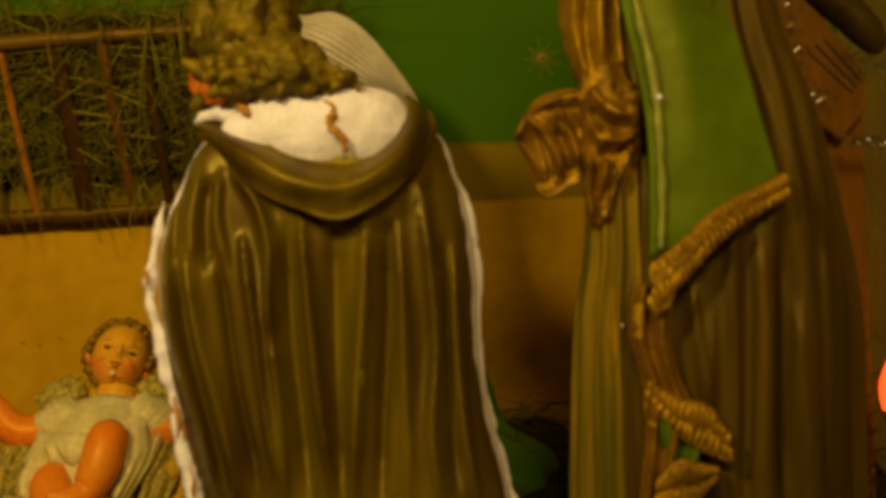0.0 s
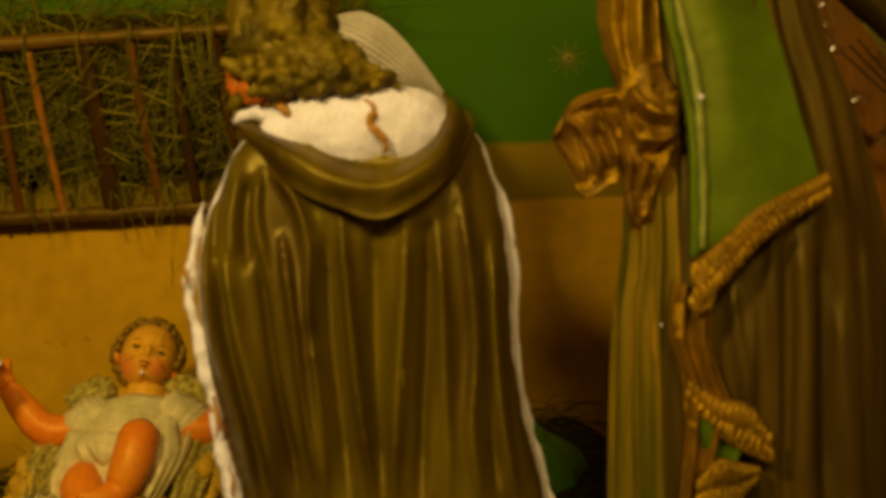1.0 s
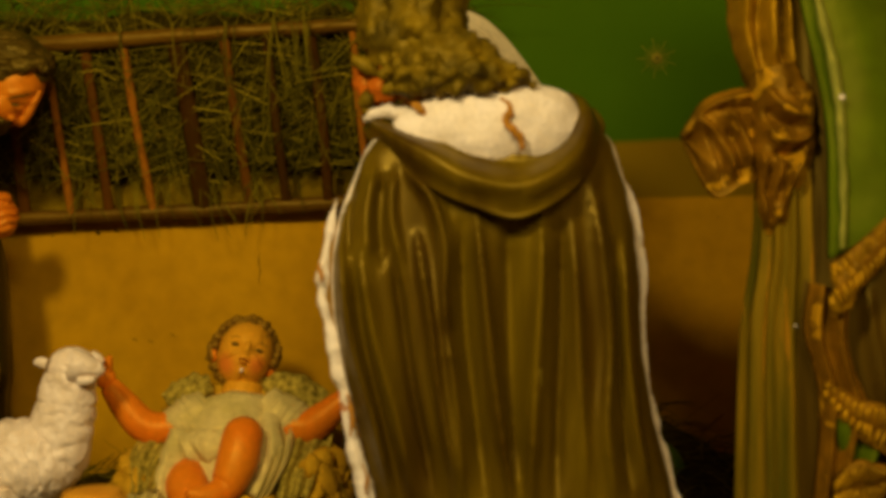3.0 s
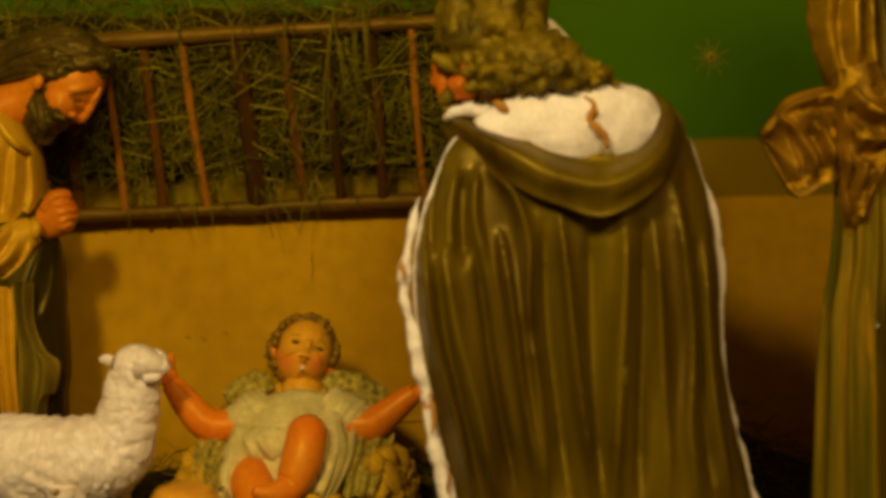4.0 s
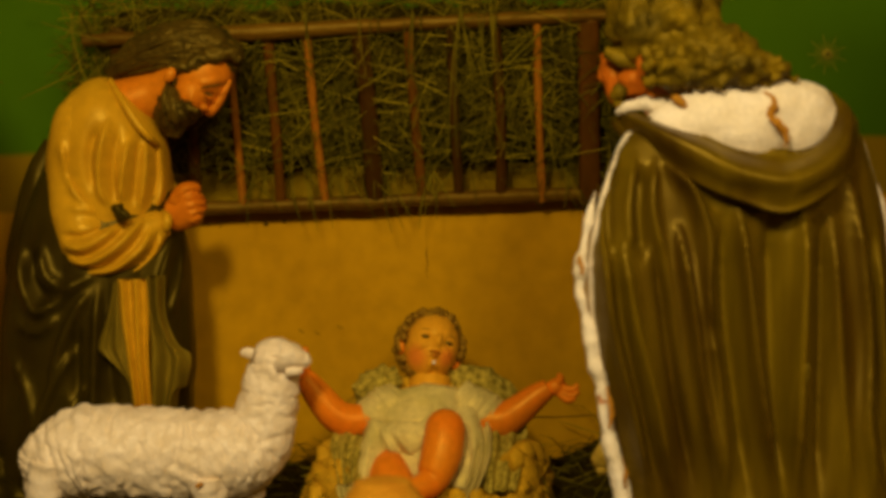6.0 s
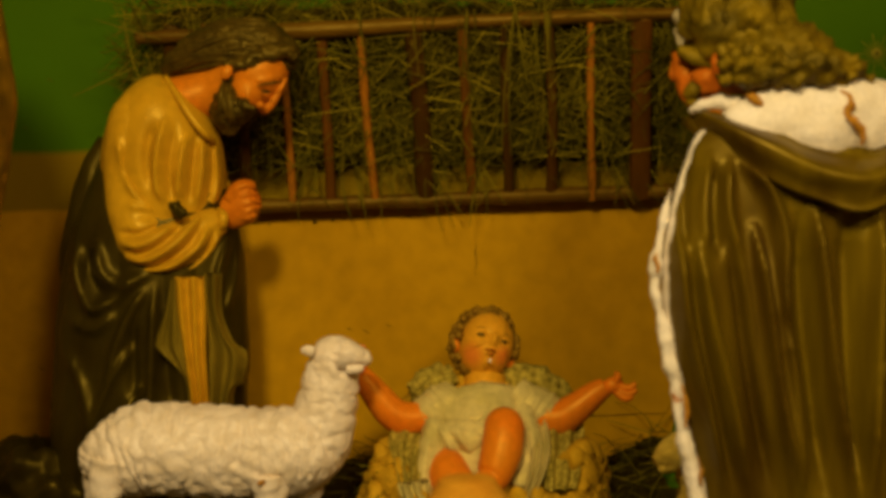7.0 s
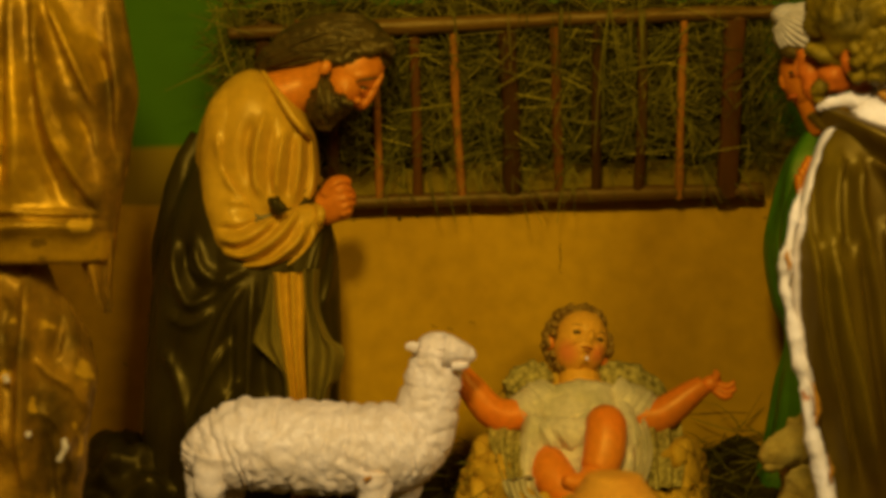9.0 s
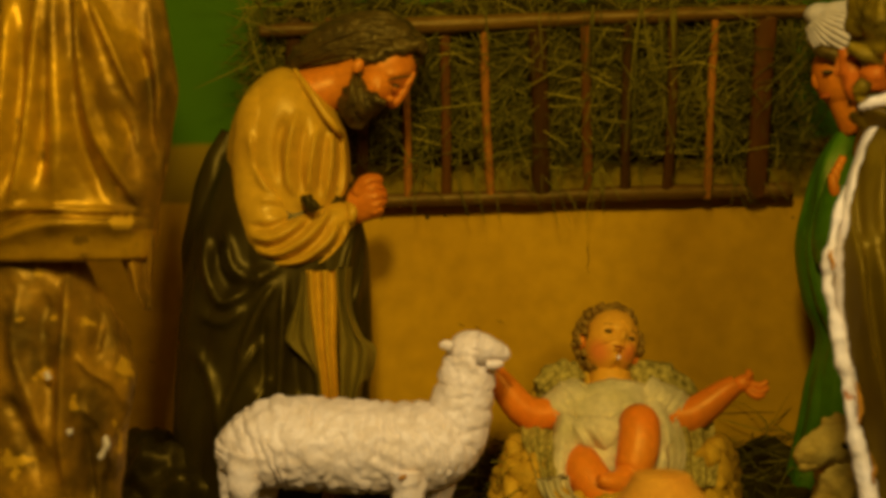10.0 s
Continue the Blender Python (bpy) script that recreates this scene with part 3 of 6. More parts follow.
def kneeling_king():
    s = Sculpt(M_CLOAK)

    def coat(v, a):
        e = 5 * wob(v * 6, 0, 1) + 3 * wob(v * 17, 3, 1)
        if a < -78 + e or a > 75 + e:
            return M_FUR if -125 + e < a and a < 118 + e else M_DARKROBE
        return M_CLOAK

    s.robe([(-0.094, 1.425, 0, 0.194, 0.12), (-0.112, 1.425, 0.16, 0.184, 0.11), (-0.132, 1.422, 0.27, 0.182, 0.1), (-0.144, 1.42, 0.34, 0.184, 0.092), (-0.149, 1.42, 0.43, 0.188, 0.084), (-0.148, 1.42, 0.5, 0.181, 0.078), (-0.144, 1.42, 0.56, 0.164, 0.074), (-0.141, 1.42, 0.61, 0.141, 0.066), (-0.144, 1.42, 0.65, 0.079, 0.055)],
           M_CLOAK, n=400, rings=170, pick=coat, seed=3)
    # the cloak swings forward on its open side
    s.v = [(x, y - 0.05 * min(1, max(0, (-0.2 - x) / 0.12)) ** 2, z) for x, y, z in s.v]
    s.press(0, [
        ([(-0.2809, 0.5774, 0.0059), (-0.2907, 0.5187, 0.0066), (-0.2912, 0.4662, 0.0066)], 0.010), ([(-0.2575, 0.57, 0.0052), (-0.2619, 0.5177, 0.0059), (-0.2521, 0.4584, 0.0059)], 0.010), ([(-0.2709, 0.5639, 0.0046), (-0.2765, 0.5116, 0.0052), (-0.2743, 0.4591, 0.0052)], -0.012), ([(-0.3008, 0.5715, 0.0052), (-0.3123, 0.5194, 0.0059), (-0.3141, 0.467, 0.0059)], -0.010),
        ([(-0.2431, 0.5695, 0.0059), (-0.2154, 0.5345, 0.0072), (-0.2014, 0.4829, 0.0079), (-0.2034, 0.424, 0.0072), (-0.2016, 0.3583, 0.0066)], 0.023), ([(-0.2326, 0.4905, 0.0059), (-0.2213, 0.3983, 0.0072), (-0.2125, 0.3062, 0.0079), (-0.1942, 0.1875, 0.0085)], 0.023), ([(-0.2012, 0.3714, 0.0066), (-0.1948, 0.3056, 0.0079), (-0.1876, 0.1873, 0.0079)], 0.0162),
        ([(-0.2999, 0.4796, 0.0066), (-0.2872, 0.3874, 0.0085), (-0.2654, 0.2948, 0.0092), (-0.2466, 0.1893, 0.0092)], 0.0149), ([(-0.3243, 0.4935, 0.0066), (-0.3147, 0.3883, 0.0079), (-0.2907, 0.2826, 0.0079), (-0.2728, 0.1902, 0.0079)], 0.0162), ([(-0.2567, 0.4782, 0.0079), (-0.247, 0.4123, 0.0079), (-0.24, 0.3465, 0.0072), (-0.2261, 0.2542, 0.0072)], 0.0081),
        ([(-0.1636, 0.5144, 0.0059), (-0.1575, 0.4224, 0.0072), (-0.1492, 0.3172, 0.0079), (-0.1326, 0.1855, 0.0085)], 0.0243), ([(-0.0875, 0.5152, 0.0092), (-0.0933, 0.4203, 0.0105), (-0.1033, 0.3157, 0.0098), (-0.1155, 0.1849, 0.0092)], 0.0243), ([(-0.023, 0.5426, 0.0092), (-0.0151, 0.4439, 0.0098), (-0.0116, 0.352, 0.0092), (-0.0199, 0.2604, 0.0098), (-0.0133, 0.1815, 0.0105)], 0.0175),
        ([(-0.0507, 0.4976, 0.0066), (-0.0496, 0.3926, 0.0079), (-0.0492, 0.2876, 0.0079), (-0.0481, 0.1827, 0.0079)], 0.0095), ([(0.0122, 0.4758, 0.0059), (0.0124, 0.3643, 0.0066), (0.0181, 0.2592, 0.0066), (0.0306, 0.18, 0.0066)], 0.0121),
        ([(-0.1798, 0.5019, 0.0066), (-0.1807, 0.397, 0.0079), (-0.1732, 0.3049, 0.0079), (-0.1627, 0.1865, 0.0085)], -0.0216), ([(-0.1259, 0.5066, 0.0098), (-0.1278, 0.4083, 0.0118), (-0.1287, 0.3034, 0.0105), (-0.1247, 0.1852, 0.0079)], -0.0216), ([(-0.0632, 0.498, 0.0066), (-0.0673, 0.3932, 0.0079), (-0.0754, 0.2885, 0.0079), (-0.0828, 0.1838, 0.0079)], -0.0175),
        ([(-0.2612, 0.4783, 0.0066), (-0.2512, 0.3862, 0.0072), (-0.2392, 0.294, 0.0072), (-0.2217, 0.1885, 0.0072)], -0.0149), ([(-0.3077, 0.4602, 0.0052), (-0.2994, 0.3747, 0.0059), (-0.2809, 0.2822, 0.0059), (-0.261, 0.1898, 0.0059)], -0.0121), ([(0.0043, 0.4761, 0.0052), (0.0019, 0.3647, 0.0059), (0.0028, 0.2728, 0.0059), (0.0076, 0.1808, 0.0059)], -0.0135)], 1.42, 0.05)
    # fur edging of the cloak
    s.limb([(-0.3264, 1.36, 0.5378, 0.0013), (-0.3368, 1.36, 0.4949, 0.004), (-0.3451, 1.36, 0.4553, 0.0073), (-0.3471, 1.36, 0.4288, 0.0053), (-0.3419, 1.36, 0.3987, 0.0066), (-0.3373, 1.36, 0.3687, 0.006), (-0.329, 1.36, 0.3286, 0.0073), (-0.3214, 1.36, 0.2885, 0.0066), (-0.3158, 1.36, 0.2485, 0.0086), (-0.3075, 1.36, 0.2084, 0.0086), (-0.3022, 1.36, 0.1803, 0.01), (-0.2949, 1.36, 0.1016, 0.0106)], M_FUR, n=24, rings=140, bump=0.006, bump_scale=28)
    s.limb([(-0.0035, 1.425, 0.6023, 0.0021), (0.0122, 1.425, 0.5697, 0.0042), (0.0271, 1.425, 0.535, 0.0049), (0.0372, 1.425, 0.4824, 0.0056), (0.0439, 1.425, 0.4333, 0.0049), (0.0402, 1.425, 0.3846, 0.0035), (0.0409, 1.425, 0.3428, 0.0035), (0.0456, 1.425, 0.2938, 0.0035), (0.0533, 1.425, 0.2517, 0.0035), (0.0667, 1.425, 0.1954, 0.0035), (0.0746, 1.425, 0.1588, 0.0042), (0.0856, 1.425, 0.0901, 0.0056)], M_FUR, n=16, rings=110, bump=0.004, bump_scale=34)
    for keys in ([(-0.3473, 1.345, 0.4654, 0.0013), (-0.3489, 1.345, 0.4569, 0.0026), (-0.3451, 1.345, 0.449, 0.002), (-0.3466, 1.345, 0.4411, 0.0013)], [(-0.3191, 1.345, 0.3103, 0.0013), (-0.3162, 1.345, 0.2938, 0.0026), (-0.3147, 1.345, 0.2773, 0.0026), (-0.3184, 1.345, 0.261, 0.0013)], [(-0.3049, 1.343, 0.2281, 0.0013), (-0.3, 1.343, 0.2116, 0.0026), (-0.3017, 1.343, 0.1985, 0.002), (-0.2981, 1.343, 0.1853, 0.0013)]):
        s.limb(keys, M_STAIN, n=10, rings=20, bump=0.002, bump_scale=80)
    for x, y, z, h in ((-0.097, 1.312, 0.327, 0.012), (-0.215, 1.328, 0.30, 0.004), (-0.21, 1.345, 0.475, 0.012)):
        s.ball((x, y, z), (0.003, 0.004, h), M_DRAPE, n=10, rings=8, bump=0.002, bump_scale=90)
    # hood thrown back, with white fur inside
    s.sheet([(-0.285, 1.42, 0.637), (-0.272, 1.385, 0.632), (-0.21, 1.352, 0.606), (-0.165, 1.338, 0.583), (-0.103, 1.334, 0.573), (-0.056, 1.35, 0.597), (-0.036, 1.385, 0.64), (-0.04, 1.43, 0.665)],
            [(-0.29, 1.43, 0.628), (-0.281, 1.392, 0.608), (-0.22, 1.34, 0.550), (-0.165, 1.32, 0.522), (-0.112, 1.314, 0.508), (-0.045, 1.332, 0.545), (-0.010, 1.385, 0.605), (-0.010, 1.44, 0.64)],
            M_CLOAK, rows=70, cols=24, thick=0.022, wave=0.012, waves=2.0, seed=0.0)
    s.limb([(-0.29, 1.43, 0.628, 0.006), (-0.281, 1.405, 0.614, 0.009), (-0.22, 1.357, 0.559, 0.010), (-0.165, 1.338, 0.532, 0.010), (-0.112, 1.333, 0.519, 0.010), (-0.045, 1.35, 0.555, 0.010), (-0.012, 1.395, 0.611, 0.009), (-0.012, 1.44, 0.64, 0.006)], M_CLOAK, n=20, rings=70)
    s.ball((-0.148, 1.386, 0.613), (0.118, 0.05, 0.061), M_FUR, (6, -4, 0), bump=0.006, bump_scale=24, n=72, rings=44)
    s.ball((-0.075, 1.39, 0.63), (0.038, 0.032, 0.034), M_FUR, bump=0.003, bump_scale=20)
    s.limb([(-0.292, 1.40, 0.634, 0.004), (-0.28, 1.385, 0.639, 0.007), (-0.25, 1.38, 0.641, 0.009), (-0.21, 1.375, 0.635, 0.006)], M_FUR, bump=0.004, bump_scale=40)
    s.limb([(-0.13, 1.343, 0.648, 0.003), (-0.121, 1.338, 0.634, 0.005), (-0.126, 1.335, 0.618, 0.0045), (-0.112, 1.334, 0.604, 0.004), (-0.108, 1.336, 0.59, 0.0035), (-0.112, 1.337, 0.585, 0.002)], M_STAIN, n=10, rings=60, bump=0.004, bump_scale=90)
    s.limb([(-0.235, 1.358, 0.648, 0.003), (-0.225, 1.354, 0.64, 0.005), (-0.218, 1.352, 0.634, 0.002)], M_STAIN, n=10, rings=14, bump=0.002, bump_scale=80)
    # head turned aside, curled hair, embossed cap
    s.ball((-0.228, 1.42, 0.715), (0.045, 0.05, 0.06), M_RUDDY, (0, 0, 20), n=36, rings=26)
    s.limb([(-0.2983, 1.43, 0.7112, 0.0098), (-0.2926, 1.43, 0.6901, 0.014), (-0.2861, 1.43, 0.669, 0.0154), (-0.2824, 1.43, 0.6515, 0.0126), (-0.2799, 1.43, 0.6374, 0.007)], M_RUDDY, n=28, rings=30, bump=0.004, bump_scale=40)
    s.ball((-0.27, 1.405, 0.6707), (0.020, 0.016, 0.017), M_RUDDY, (0, 30, 0), bump=0.004, bump_scale=60)
    s.limb([(-0.3014, 1.44, 0.7045, 0.0028), (-0.3047, 1.44, 0.6849, 0.0049), (-0.3006, 1.44, 0.6777, 0.0035)], M_RUDDY, n=14, rings=14)
    s.limb([(-0.285, 1.40, 0.668, 0.010), (-0.29, 1.405, 0.655, 0.011), (-0.285, 1.41, 0.642, 0.006)], M_HAIR, n=16, rings=16, bump=0.006, bump_scale=70)
    s.limb([(-0.3064, 1.4, 0.7078, 0.0055), (-0.2902, 1.4, 0.702, 0.0096), (-0.2699, 1.4, 0.6933, 0.0116), (-0.2462, 1.4, 0.6831, 0.0116), (-0.2363, 1.4, 0.6706, 0.0068)], M_HAIR, n=16, rings=16, bump=0.005, bump_scale=70)
    s.limb([(-0.262, 1.378, 0.70, 0.005), (-0.266, 1.374, 0.688, 0.007), (-0.262, 1.378, 0.673, 0.004)], M_RUDDY, n=12, rings=10)
    s.ball((-0.23, 1.41, 0.735), (0.064, 0.064, 0.06), M_HAIR, (0, -12, 0), bump=0.012, bump_scale=34, n=60, rings=40)
    s.limb([(-0.258, 1.368, 0.685, 0.014), (-0.22, 1.352, 0.676, 0.019), (-0.17, 1.345, 0.676, 0.020), (-0.12, 1.352, 0.671, 0.017), (-0.092, 1.36, 0.663, 0.008)], M_HAIR, n=36, rings=80, bump=0.014, bump_scale=60)
    s.ball((-0.19, 1.375, 0.70), (0.056, 0.04, 0.04), M_HAIR, (0, 20, 0), bump=0.014, bump_scale=48, n=48, rings=30)
    rnd = random.Random(2)
    for k in range(70):
        u = rnd.random()
        s.ball((-0.265 + 0.165 * u, 1.345 + 0.02 * rnd.random(), 0.662 + 0.045 * rnd.random() * (1 - 0.6 * u)), (0.010, 0.008, 0.008), M_HAIR, (0, rnd.uniform(0, 180), rnd.uniform(0, 90)), bump=0.005, bump_scale=90, n=12, rings=8, seed=k)
    s.robe([(-0.232, 1.41, 0.722, 0.058, 0.06), (-0.232, 1.41, 0.735, 0.064, 0.066), (-0.231, 1.41, 0.752, 0.063, 0.064), (-0.23, 1.41, 0.78, 0.066, 0.066), (-0.228, 1.41, 0.81, 0.07, 0.07), (-0.226, 1.41, 0.84, 0.066, 0.066)], M_HAIR, fine=0.006, count=14, n=120, rings=50, lump=0.014, seed=21)
    tagged(s.done("king_statue"), "kneeling painted plaster king in brown cloak with white fur collar", "statue")


def joseph():
    s = Sculpt(M_TUNIC)
    # mantle round the hips and legs
    start = len(s.v)
    s.robe([(-1.072, 1.87, 0, 0.1659, 0.1), (-1.0707, 1.87, 0.0732, 0.1636, 0.095), (-1.069, 1.87, 0.239, 0.1563, 0.09), (-1.0644, 1.87, 0.2936, 0.1562, 0.09), (-1.0614, 1.87, 0.3755, 0.1525, 0.088), (-1.0553, 1.87, 0.4664, 0.1425, 0.086), (-1.0524, 1.87, 0.53, 0.1252, 0.08), (-1.0486, 1.87, 0.6025, 0.0998, 0.06), (-1.0479, 1.87, 0.648, 0.0726, 0.03)],
           M_MANTLE, fine=0.004, count=14, n=260, rings=110, seed=9)
    s.press(start, [
        ([(-1.1649, 0.4949, 0.0079), (-1.1589, 0.4339, 0.0096), (-1.1354, 0.39, 0.0088), (-1.0942, 0.4085, 0.0079), (-1.0459, 0.4426, 0.0053)], 0.018), ([(-1.1276, 0.4943, 0.007), (-1.1171, 0.4463, 0.0079), (-1.0896, 0.4276, 0.0079), (-1.0563, 0.4428, 0.0053)], 0.014),
        ([(-1.1451, 0.4859, 0.0061), (-1.1397, 0.4423, 0.007), (-1.1116, 0.4071, 0.007), (-1.0705, 0.4221, 0.0053)], -0.010), ([(-1.048, 0.4191, 0.0053), (-1.0712, 0.3847, 0.0079), (-1.0955, 0.3328, 0.0088), (-1.1137, 0.2809, 0.007)], 0.015),
        ([(-1.065, 0.3367, 0.0053), (-1.0961, 0.2936, 0.0079), (-1.1203, 0.2505, 0.0088), (-1.1368, 0.1985, 0.0088)], 0.012), ([(-1.0589, 0.28, 0.0053), (-1.0734, 0.2454, 0.007), (-1.0933, 0.1978, 0.007)], 0.012),
        ([(-1.0358, 0.4233, 0.0053), (-1.0406, 0.3363, 0.007), (-1.0455, 0.2493, 0.007), (-1.0504, 0.1622, 0.007)], 0.012), ([(-1.1773, 0.3733, 0.0079), (-1.1341, 0.3596, 0.0088), (-1.0947, 0.3807, 0.007)], 0.010),
        ([(-1.1869, 0.3212, 0.0088), (-1.1614, 0.286, 0.0105), (-1.1449, 0.2335, 0.0088), (-1.1373, 0.1636, 0.0088)], 0.010), ([(-0.9276, 0.5, 0.0053), (-0.9454, 0.4219, 0.007), (-0.941, 0.3696, 0.0061)], 0.012), ([(-0.9148, 0.4824, 0.0053), (-0.9201, 0.4215, 0.0061), (-0.9339, 0.3782, 0.0053)], 0.010),
        ([(-1.0688, 0.3716, 0.007), (-1.0725, 0.302, 0.0088), (-1.0684, 0.2322, 0.0088), (-1.0681, 0.1451, 0.0088)], -0.014), ([(-1.0157, 0.3708, 0.007), (-1.0222, 0.2925, 0.0105), (-1.0145, 0.2313, 0.0105)], -0.010)], 1.86)
    # mantle fold hanging down behind the back
    s.limb([(-1.1378, 1.9, 0.6612, 0.0148), (-1.159, 1.9, 0.6061, 0.0241), (-1.1748, 1.9, 0.5417, 0.0278), (-1.1869, 1.9, 0.4773, 0.0296), (-1.1937, 1.9, 0.4035, 0.0241)], M_MANTLE, n=28, rings=40, folds=0.004, fold_count=3, spiral=2.5)
    # cream under-robe hanging in folds, its turned-back edge and the olive lining
    s.sheet([(-1.0035, 1.774, 0.4372), (-1.0008, 1.774, 0.3888), (-0.9916, 1.774, 0.3196), (-0.9823, 1.774, 0.2504), (-0.9803, 1.774, 0.1639), (-0.983, 1.774, 0)], [(-0.9569, 1.774, 0.4364), (-0.956, 1.774, 0.3881), (-0.9571, 1.774, 0.3191), (-0.9547, 1.774, 0.2499), (-0.9527, 1.774, 0.1635), (-0.9537, 1.774, 0)], M_TUNIC, rows=60, cols=60, wave=0.006, waves=4.6, thick=0.012, seed=0.4)
    s.sheet([(-1.01, 1.782, 0.4336), (-1.0211, 1.782, 0.3844), (-1.0366, 1.782, 0.3387), (-1.0334, 1.782, 0.3247), (-1.012, 1.782, 0.3053), (-0.9916, 1.782, 0.2807), (-0.9871, 1.782, 0.239), (-0.9866, 1.782, 0.1626)], [(-0.9977, 1.77, 0.4337), (-0.9951, 1.77, 0.3846), (-0.9906, 1.77, 0.3389), (-0.9875, 1.77, 0.3199), (-0.9844, 1.77, 0.2983), (-0.9797, 1.77, 0.2681), (-0.9785, 1.77, 0.2405), (-0.978, 1.77, 0.1646)], M_DRAPE, rows=60, cols=30, wave=0.004, waves=4, thick=0.008, seed=1.0)
    s.sheet([(-0.9571, 1.776, 0.4416), (-0.9546, 1.776, 0.3837), (-0.9522, 1.776, 0.3188), (-0.9517, 1.776, 0.2392), (-0.9557, 1.776, 0)], [(-0.9346, 1.79, 0.4409), (-0.9356, 1.79, 0.38), (-0.9189, 1.79, 0.3344), (-0.8983, 1.79, 0.3149), (-0.906, 1.79, 0.2714), (-0.9222, 1.79, 0.2368), (-0.9244, 1.79, 0)], M_DRAPE, rows=60, cols=40, wave=0.009, waves=3.4, thick=0.010, seed=2.0)
    # torso leaning forward
    start = len(s.v)
    s.robe([(-1.0377, 1.87, 0.4343, 0.0727, 0.055), (-1.0355, 1.87, 0.4842, 0.0803, 0.07), (-1.0354, 1.87, 0.5206, 0.0872, 0.078), (-1.0356, 1.87, 0.566, 0.0953, 0.085), (-1.0389, 1.87, 0.616, 0.0984, 0.09), (-1.0394, 1.87, 0.6615, 0.0917, 0.09), (-1.0407, 1.87, 0.7006, 0.0753, 0.085), (-1.0425, 1.87, 0.7297, 0.054, 0.07), (-1.044, 1.87, 0.7496, 0.0295, 0.045), (-1.0438, 1.87, 0.7588, 0.0113, 0.02)],
           M_TUNIC, n=220, rings=100, seed=5)
    s.press(start, [([(-1.0142, 0.6796, 0.0053), (-1.0273, 0.6233, 0.007), (-1.0298, 0.5798, 0.007), (-1.0198, 0.5518, 0.0053)], 0.012), ([(-0.9851, 0.6531, 0.0044), (-0.9947, 0.5967, 0.0061), (-0.9988, 0.5576, 0.0053)], 0.012), ([(-0.9625, 0.6528, 0.0044), (-0.9643, 0.5963, 0.0053), (-0.9729, 0.5459, 0.0053)], 0.011), ([(-0.9486, 0.6526, 0.0035), (-0.9436, 0.5873, 0.0053), (-0.953, 0.5439, 0.0044)], 0.011),
                    ([(-1.0005, 0.6707, 0.0044), (-1.0111, 0.6056, 0.0053), (-1.0093, 0.5578, 0.0044)], -0.008), ([(-0.9729, 0.6573, 0.0035), (-0.9791, 0.5965, 0.0044), (-0.985, 0.5531, 0.0044)], -0.009), ([(-0.9529, 0.657, 0.0026), (-0.953, 0.5961, 0.0035), (-0.9607, 0.5527, 0.0035)], -0.008), ([(-1.0335, 0.6712, 0.007), (-1.0447, 0.6235, 0.0079), (-1.0394, 0.5713, 0.007)], -0.010)], 1.86)
    # near sleeve: upper arm, elbow and gathered forearm
    start = len(s.v)
    s.limb([(-1.0441, 1.83, 0.7244, 0.0196), (-1.0668, 1.83, 0.6936, 0.0392), (-1.0801, 1.83, 0.6405, 0.0419), (-1.0828, 1.83, 0.5828, 0.0401), (-1.0712, 1.82, 0.5246, 0.0425), (-1.0453, 1.815, 0.4861, 0.0477), (-1.0101, 1.815, 0.4838, 0.0459), (-0.9797, 1.82, 0.4993, 0.039), (-0.957, 1.825, 0.5168, 0.0275), (-0.9433, 1.83, 0.5246, 0.0214)], M_TUNIC, n=110, rings=170, bump=0.0015, bump_scale=20)
